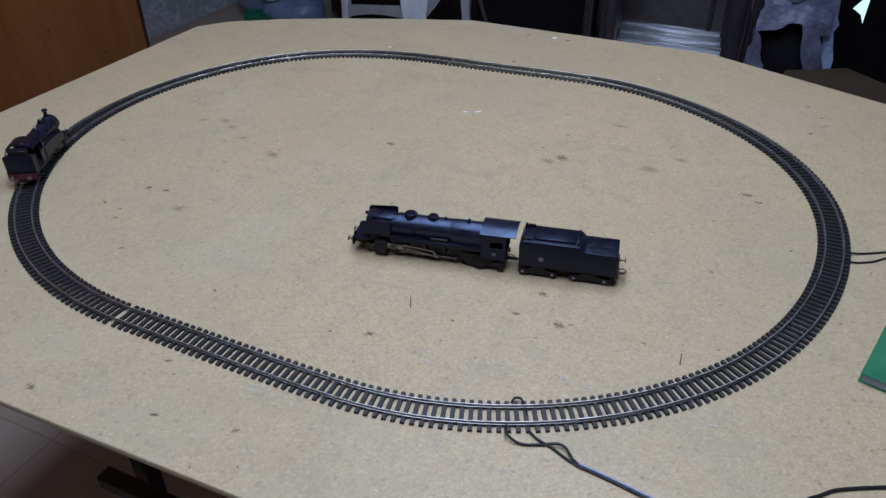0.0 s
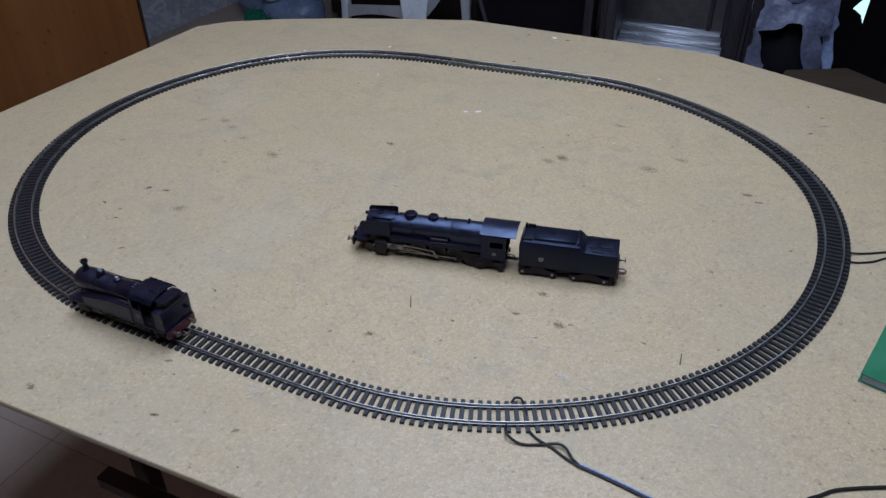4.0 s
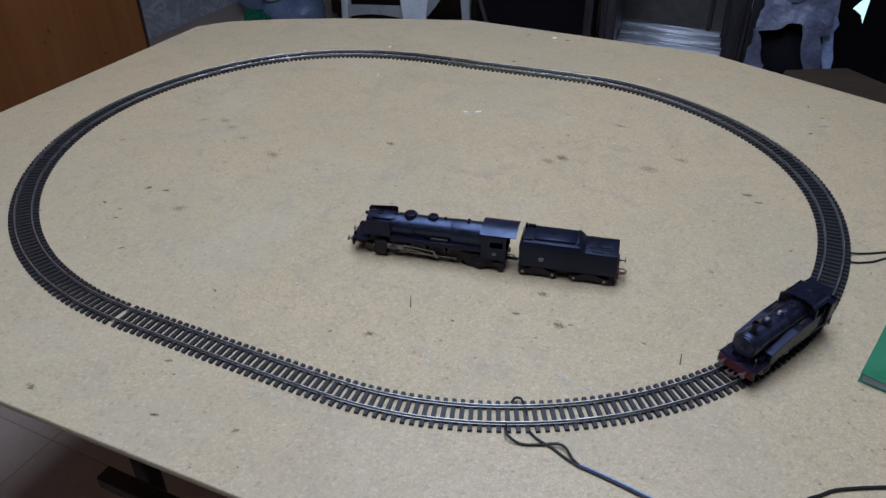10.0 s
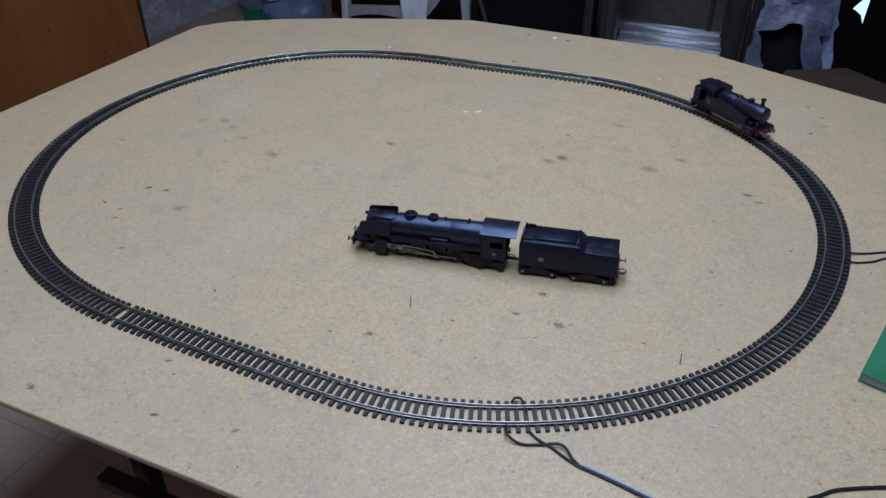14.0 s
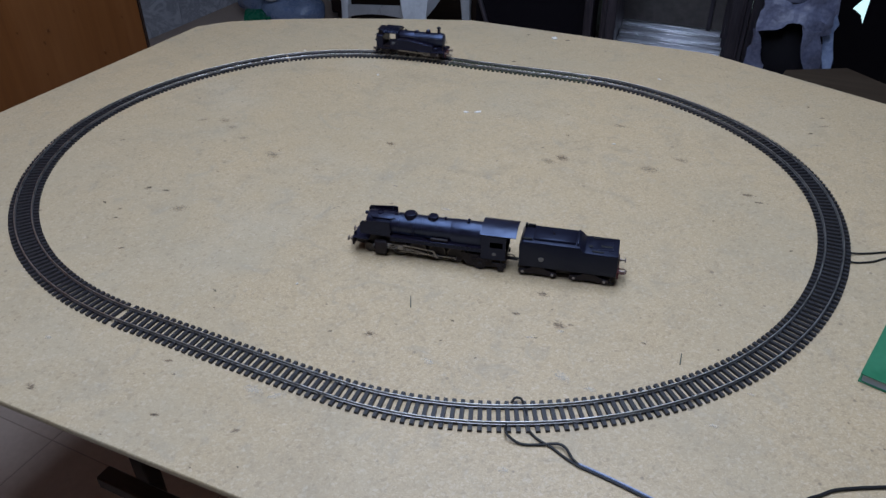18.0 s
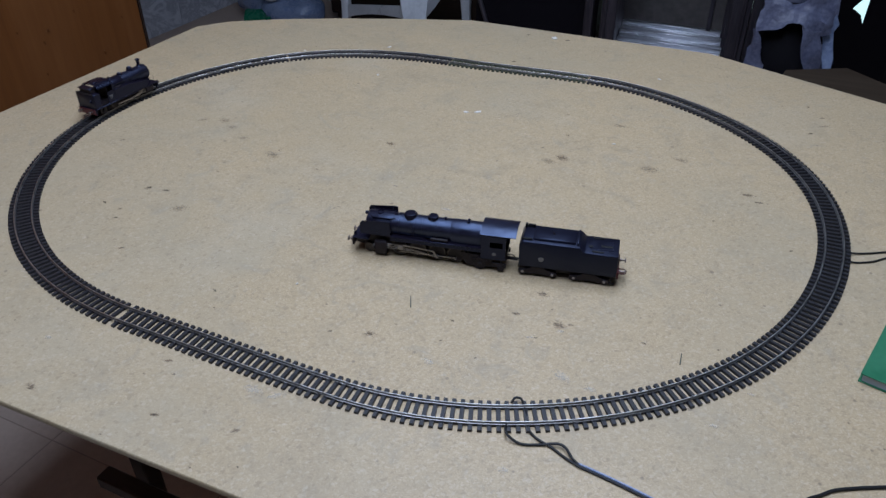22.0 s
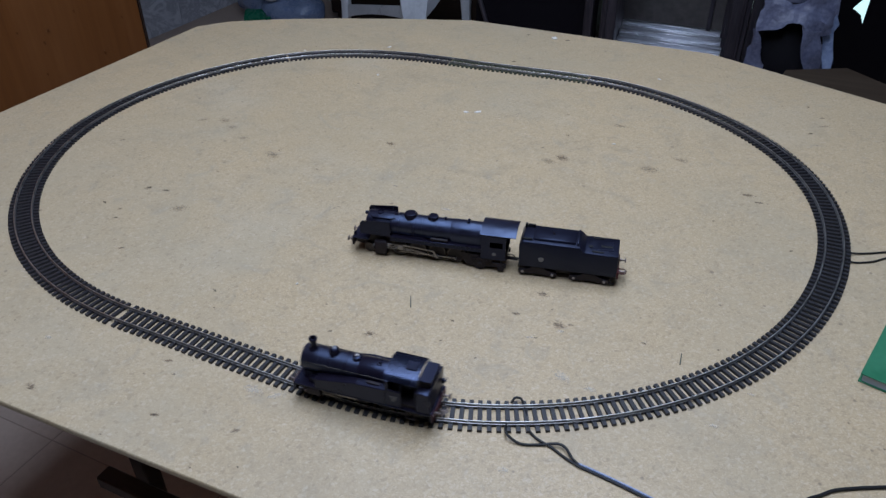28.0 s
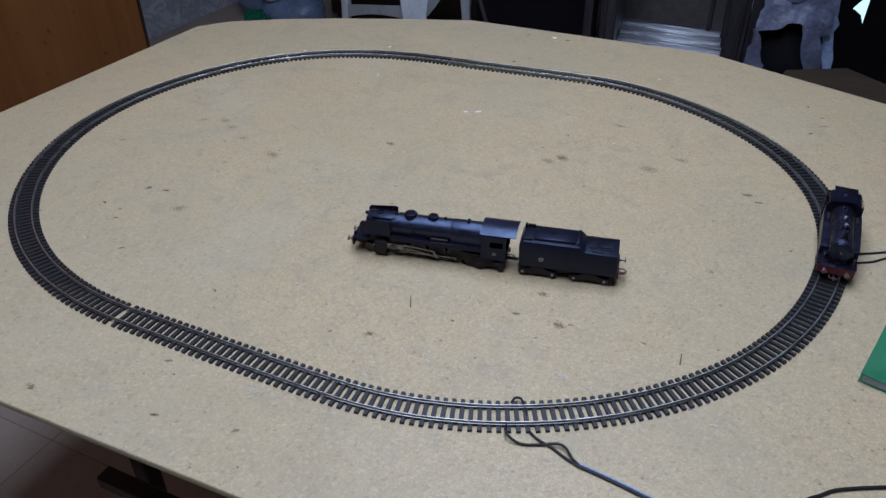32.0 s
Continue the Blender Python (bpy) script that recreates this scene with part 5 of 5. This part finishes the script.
for i in range(n):
    a = 2 * math.pi * i / n
    for r_, y_ in ((0.058, -0.055), (0.058, 0.055), (0.018, 0.055), (0.018, -0.055)):
        v.append((r_ * math.cos(a), y_, r_ * math.sin(a)))
for i in range(n):
    f += [(i * 4 + j, i * 4 + (j + 1) % 4, ((i + 1) % n) * 4 + (j + 1) % 4, ((i + 1) % n) * 4 + j) for j in range(4)]
part("paper", Shape().mesh(v, f), M_ROLL, roll)
part("core", Shape().cyl((0, -0.05, 0), (0, 0.05, 0), 0.0175, seg=20), M_NAVY, roll, "dark core")

# ---- dark covered cabinet ----
cover = thing("covered_cabinet", "tall cabinet under a near-black cloth cover", "cabinet", pose(-0.425, 1.95, FLOOR))
part("body", Shape().box(-0.20, 0.20, -0.23, 0.25, 0.0, 1.25), M_DARKWOOD, cover)
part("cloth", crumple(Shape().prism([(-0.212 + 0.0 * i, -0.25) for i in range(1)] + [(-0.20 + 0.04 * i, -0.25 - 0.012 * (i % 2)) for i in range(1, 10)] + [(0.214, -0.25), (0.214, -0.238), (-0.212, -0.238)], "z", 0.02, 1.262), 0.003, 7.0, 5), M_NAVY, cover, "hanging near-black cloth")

thing("leaning_pole", "thin grey-violet pole leaning in front of the dark cabinet", "pole", shape=Shape().tube([(-0.446, 1.66, FLOOR), (-0.579, 1.66, -0.38), (-0.606, 1.66, -0.305), (-0.80, 1.66, 0.235)], 0.0075, 10), material=M_DARKALU)

# ---- stack of aluminium frames with dark glass ----
plinth = thing("wooden_crate", "dark wooden crate under the aluminium frames", "crate", pose(0.045, 1.70, FLOOR))
part("body", Shape().box(-0.27, 0.30, -0.24, 0.26, 0.0, 0.345).bevel(0.004), M_DARKWOOD, plinth)
for i in range(4):
    yy = 1.500 + i * 0.085
    x0, x1 = -0.150 - 0.012 * i, 0.262 - 0.012 * i
    zb = FLOOR + 0.346
    fr = thing("window_sash", "aluminium window sash with dusty dark glass, standing in a stack", "window sash", pose(0, yy, zb), "stack of aluminium sashes")
    part("bottom_rail", Shape().box(x0 + 0.046, x1 - 0.052, 0.0, 0.052, 0.0, 0.050).box(x0 + 0.046, x1 - 0.052, 0.012, 0.020, 0.050, 0.062).box(x0 + 0.046, x1 - 0.052, 0.034, 0.042, 0.050, 0.062).bevel(0.0015), M_ALU, fr, "shiny ribbed bottom rail")
    part("stile", Shape().box(x0, x0 + 0.045, 0.0, 0.050, 0.0, 0.95).box(x0 + 0.010, x0 + 0.018, -0.008, 0.0, 0.0, 0.95).bevel(0.002), M_DARKALU, fr, "dark bronze stile")
    part("stile", Shape().box(x1 - 0.051, x1, 0.0, 0.050, 0.0, 0.95).box(x1 - 0.022, x1 - 0.012, -0.008, 0.0, 0.0, 0.95).bevel(0.002), M_DARKALU, fr, "dark bronze stile")
    part("top_rail", Shape().box(x0 + 0.046, x1 - 0.052, 0.0, 0.05, 0.90, 0.95).bevel(0.002), M_DARKALU, fr)
    if i == 3:
        part("pane", Shape().box(x0 + 0.046, x1 - 0.052, 0.024, 0.029, 0.063, 0.899), M_SMOKE, fr, "dusty dark pane")
        part("bar", Shape().box(0.128, 0.140, 0.006, 0.0235, 0.063, 0.899).bevel(0.001), M_DARKALU, fr, "thin upright glazing bar")
for i, x in enumerate((-0.185, -0.205, 0.275, 0.292)):
    thing("metal_bar", "thin dark metal bar leaning upright by the frames", "bar", pose(x, 1.50 + 0.06 * (i % 2), FLOOR, 0, 0, 12 * i), "upright bars", Shape().box(-0.011, 0.011, -0.006, 0.006, 0.0, 1.3).bevel(0.001), M_DARKALU)

# ---- white bag over a black sack, on a stool ----
stool = thing("bag_stool", "dark low stool under the bags", "stool", pose(0.385, 1.33, FLOOR))
part("seat", Shape().box(-0.14, 0.14, -0.10, 0.14, 0.37, 0.40).bevel(0.004), M_DARKWOOD, stool)
for x in (-0.115, 0.115):
    for y in (-0.075, 0.115):
        part("leg", Shape().box(x - 0.015, x + 0.015, y - 0.015, y + 0.015, 0.0, 0.3695), M_DARKWOOD, stool)
black = thing("black_sack", "black cloth sack inside a torn white carrier bag", "bag", pose(0.372, 1.31, FLOOR + 0.401), shape=crumple(sack(0.085, 0.075, 0.235, 0.9, power=0.4), 0.010, 14.0, 4), material=M_BLACKBAG)


def flap(pts_low, pts_high, seed, k=9, thick=0.004):
    """A crumpled sheet between two edges."""
    lo, hi = smooth_line(pts_low, 3), smooth_line(pts_high, 3)
    n_ = min(len(lo), len(hi))
    v_, f_ = [], []
    for side_ in (0, 1):
        for j_ in range(k + 1):
            for i_ in range(n_):
                p_ = lo[i_].lerp(hi[i_], j_ / k)
                q_ = noise.noise_vector(p_ * 26 + Vector((seed, seed, 0))) * 0.012 + noise.noise_vector(p_ * 70 + Vector((0, seed, seed))) * 0.0045
                v_.append(p_ + q_ + Vector((0, thick * side_, 0)))
    w_ = n_ * (k + 1)
    for j_ in range(k):
        for i_ in range(n_ - 1):
            a_ = j_ * n_ + i_
            f_.append((a_, a_ + 1, a_ + n_ + 1, a_ + n_))
            f_.append((w_ + a_ + n_, w_ + a_ + n_ + 1, w_ + a_ + 1, w_ + a_))
    ring_ = [i_ for i_ in range(n_)] + [j_ * n_ + n_ - 1 for j_ in range(1, k + 1)] + [k * n_ + i_ for i_ in range(n_ - 2, -1, -1)] + [j_ * n_ for j_ in range(k - 1, 0, -1)]
    f_ += [(ring_[i_], ring_[i_] + w_, ring_[(i_ + 1) % len(ring_)] + w_, ring_[(i_ + 1) % len(ring_)]) for i_ in range(len(ring_))]
    return Shape().mesh(v_, f_)


# a white bag; M_BAG carries the dimness of its upright folds as colour
bag = thing("carrier_bag", "crumpled white carrier bag pulled over a black sack, shade put into its colour", "bag", pose(0, 0, 0))
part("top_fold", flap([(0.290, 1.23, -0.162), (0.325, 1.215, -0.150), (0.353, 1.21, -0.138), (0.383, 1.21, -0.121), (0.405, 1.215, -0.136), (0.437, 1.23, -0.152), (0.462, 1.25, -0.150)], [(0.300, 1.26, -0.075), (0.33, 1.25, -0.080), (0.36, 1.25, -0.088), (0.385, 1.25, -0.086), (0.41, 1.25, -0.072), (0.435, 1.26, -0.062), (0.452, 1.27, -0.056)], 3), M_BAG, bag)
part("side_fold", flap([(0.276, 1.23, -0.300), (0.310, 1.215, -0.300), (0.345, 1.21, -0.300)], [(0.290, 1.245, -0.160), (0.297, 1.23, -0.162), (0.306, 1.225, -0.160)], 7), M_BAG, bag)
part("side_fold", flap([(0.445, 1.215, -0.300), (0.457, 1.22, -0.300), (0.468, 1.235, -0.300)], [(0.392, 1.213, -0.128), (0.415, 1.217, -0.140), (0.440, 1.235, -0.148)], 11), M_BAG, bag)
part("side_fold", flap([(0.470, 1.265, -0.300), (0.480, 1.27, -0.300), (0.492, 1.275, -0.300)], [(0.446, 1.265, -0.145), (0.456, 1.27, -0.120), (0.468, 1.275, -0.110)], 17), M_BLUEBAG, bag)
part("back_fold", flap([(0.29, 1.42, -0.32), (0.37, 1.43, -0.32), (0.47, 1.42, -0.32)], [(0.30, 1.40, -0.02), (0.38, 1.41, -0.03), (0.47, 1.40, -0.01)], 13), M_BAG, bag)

# ---- brown board on trestle by the far corner ----
shelf = thing("side_table", "low brown wooden side table behind the board", "table", pose(0.50, 0.80, FLOOR, 0, 0, 0))
part("tabletop", Shape().prism([(-0.117, 0.080), (-0.16, -0.20), (0.62, -0.42), (0.70, -0.30), (0.066, 0.078), (-0.005, 0.142)], "z", 0.612, 0.630).bevel(0.002), M_SIDEWOOD, shelf)
for x, y in ((-0.08, 0.0), (0.03, 0.08), (0.50, -0.30), (0.55, -0.26)):
    part("leg", Shape().box(x - 0.016, x + 0.016, y - 0.016, y + 0.016, 0.0, 0.6115), M_DARKWOOD, shelf)

# ---- dark curtain with a gap towards the small window ----
curtain = thing("curtain", "heavy near-black curtain with a gap that lets daylight through", "curtain", pose(0, 2.40, 0))
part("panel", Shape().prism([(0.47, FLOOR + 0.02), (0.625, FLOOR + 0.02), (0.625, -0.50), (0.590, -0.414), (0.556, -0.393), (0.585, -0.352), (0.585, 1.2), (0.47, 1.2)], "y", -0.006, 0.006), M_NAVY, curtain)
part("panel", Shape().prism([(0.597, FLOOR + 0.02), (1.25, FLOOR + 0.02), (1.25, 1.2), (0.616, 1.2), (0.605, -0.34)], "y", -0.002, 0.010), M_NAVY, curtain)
thing("curtain_rod", "dark round curtain rod on two brackets", "curtain rod", shape=Shape().cyl((0.42, 2.405, 1.215), (1.30, 2.405, 1.215), 0.012).box(0.43, 0.45, 2.405, Y1, 1.20, 1.225).box(1.27, 1.29, 2.405, Y1, 1.20, 1.225), material=M_DARKALU)
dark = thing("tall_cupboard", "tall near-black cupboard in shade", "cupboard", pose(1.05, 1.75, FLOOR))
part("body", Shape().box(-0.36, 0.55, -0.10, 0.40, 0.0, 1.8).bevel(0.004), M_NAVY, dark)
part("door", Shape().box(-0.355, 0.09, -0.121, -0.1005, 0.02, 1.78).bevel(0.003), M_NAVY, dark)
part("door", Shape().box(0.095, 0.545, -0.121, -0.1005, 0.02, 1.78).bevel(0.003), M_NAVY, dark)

# ---- box under the table ----
carton = thing("wooden_box", "brown plywood box standing under the table", "box", pose(0.02, -0.02, FLOOR, 0, 0, 0))
part("body", Shape().box(-0.33, 0.45, -0.02, 0.30, 0.0, 0.34).bevel(0.003), M_BOXWOOD, carton)
part("lid", Shape().box(-0.34, 0.46, -0.03, 0.31, 0.3405, 0.355).bevel(0.002), M_BOXWOOD, carton)

# ---- track pieces ----
for i in range(10):
    straight = i in (0, 5)
    green = i == 5
    track_section(JOINTS[i], JOINTS[i + 1], straight, M_GREENSLEEPER if green else M_SLEEPER,
                  "straight track on dark green sleepers" if green else STRAIGHT_LABEL if straight else CURVE_LABEL)

# ---- floor and wall tiles ----
FT = made("tile", Shape().box(-0.1988, 0.1988, -0.1988, 0.1988, -0.008, 0.0).bevel(0.0006), M_FLOORTILE)
x = -0.798 - 4 * 0.4 + 0.2
while x < X1 + 0.2:
    y = -0.116 - 6 * 0.4 + 0.2
    while y < Y1 + 0.2:
        part("tile", FT, None, room_floor, m=pose(x, y, FLOOR))
        y += 0.4
    x += 0.4
WT = made("tile", Shape().box(-0.012, 0.0, -0.199, 0.199, -0.149, 0.149).bevel(0.0012), M_TILE)
y = 2.085 + 0.2
while y > Y0:
    z = FLOOR + 0.150
    while z < CEIL:
        part("tile", WT, None, wall_west, m=pose(X0, y, z))
        z += 0.3
    y -= 0.4
y = 2.085 + 0.6
z = FLOOR + 0.150
while z < CEIL:
    part("tile", WT, None, wall_west, m=pose(X0, y, z))
    z += 0.3

# ---- movement ----
# metres run along the oval at every half second
RUN = [2.3153, 2.3598, 2.405, 2.4508, 2.4988, 2.5478, 2.5986, 2.6506, 2.7027, 2.7545, 2.8056, 2.8557, 2.9044, 2.9522, 3.0006, 3.0492, 3.0989, 3.1502, 3.2012, 3.2525, 3.3095, 3.3702, 3.4309, 3.4913, 3.5528, 3.6162, 3.6811, 3.7446, 3.8092, 3.8752, 3.9415, 4.0079, 4.0739, 4.1391, 4.2032, 4.267, 4.3307, 4.3945, 4.4576, 4.5202, 4.5819, 4.6431, 4.7041, 4.7653, 4.8273, 4.8905, 4.9543, 5.0179, 5.0815, 5.1457, 5.2123, 5.2815, 5.3544, 5.4288, 5.5029, 5.5746, 5.6419, 5.7088, 5.776, 5.8458, 5.9161, 5.986, 6.0572, 6.1267, 6.1958]


def run_at(t):
    """Distance run by t seconds, smoothly between the half seconds."""
    i = min(int(t * 2), len(RUN) - 2)
    u = t * 2 - i
    a, b, c, d = RUN[max(i - 1, 0)], RUN[i], RUN[i + 1], RUN[min(i + 2, len(RUN) - 1)]
    return 0.5 * (2 * b + (c - a) * u + (2 * a - 5 * b + 4 * c - d) * u * u + (3 * b - a - 3 * c + d) * u ** 3)


def on_track(s):
    """The engine on its rails, chimney trailing, as its wheels lead it."""
    f, b = centre(s + 0.028), centre(s - 0.028)
    c, d = (f + b) / 2, b - f
    return Matrix.Translation((c.x, c.y, 0.0)) @ Matrix.Rotation(math.atan2(d.y, d.x), 4, "Z")


def motions():
    walk(runner, [(0.2 * i, on_track(run_at(0.2 * i))) for i in range(161)])
    ticks = [i / 15 for i in range(481)]
    for ob, x, r in [(w, x, DRIVE_R) for w, x in zip(drive, (21.0, 1.5, -18.0))] + [(w, x, 5.0) for w, x in zip(carry, (41.5, -41.0))]:
        times = ticks if r > 6 else [i / 30 for i in range(961)]
        walk(ob, [(t, pose(x * MM, 0, (POINT + r) * MM, 0, -math.degrees((run_at(t) - RUN[0]) / (r * MM)), 0)) for t in times])
    for ob, turn in zip(rods, (0.0, 90.0)):
        rows = []
        for t in ticks:
            a = -(run_at(t) - RUN[0]) / (DRIVE_R * MM) + radians(turn)
            rows.append((t, pose(3.4 * MM * math.sin(a), 0, (POINT + DRIVE_R + 3.4 * math.cos(a)) * MM)))
        walk(ob, rows)
    for ob, turn in zip(mains, (0.0, 90.0)):
        rows = []
        for t in ticks:
            a = -(run_at(t) - RUN[0]) / (DRIVE_R * MM) + radians(turn)
            dz = 3.4 * math.cos(a)
            rows.append((t, pose((1.5 + 3.4 * math.sin(a)) * MM, 0, (POINT + DRIVE_R + dz) * MM, 0, math.degrees(math.asin(dz / 24.0)), 0)))
        walk(ob, rows)


motions()
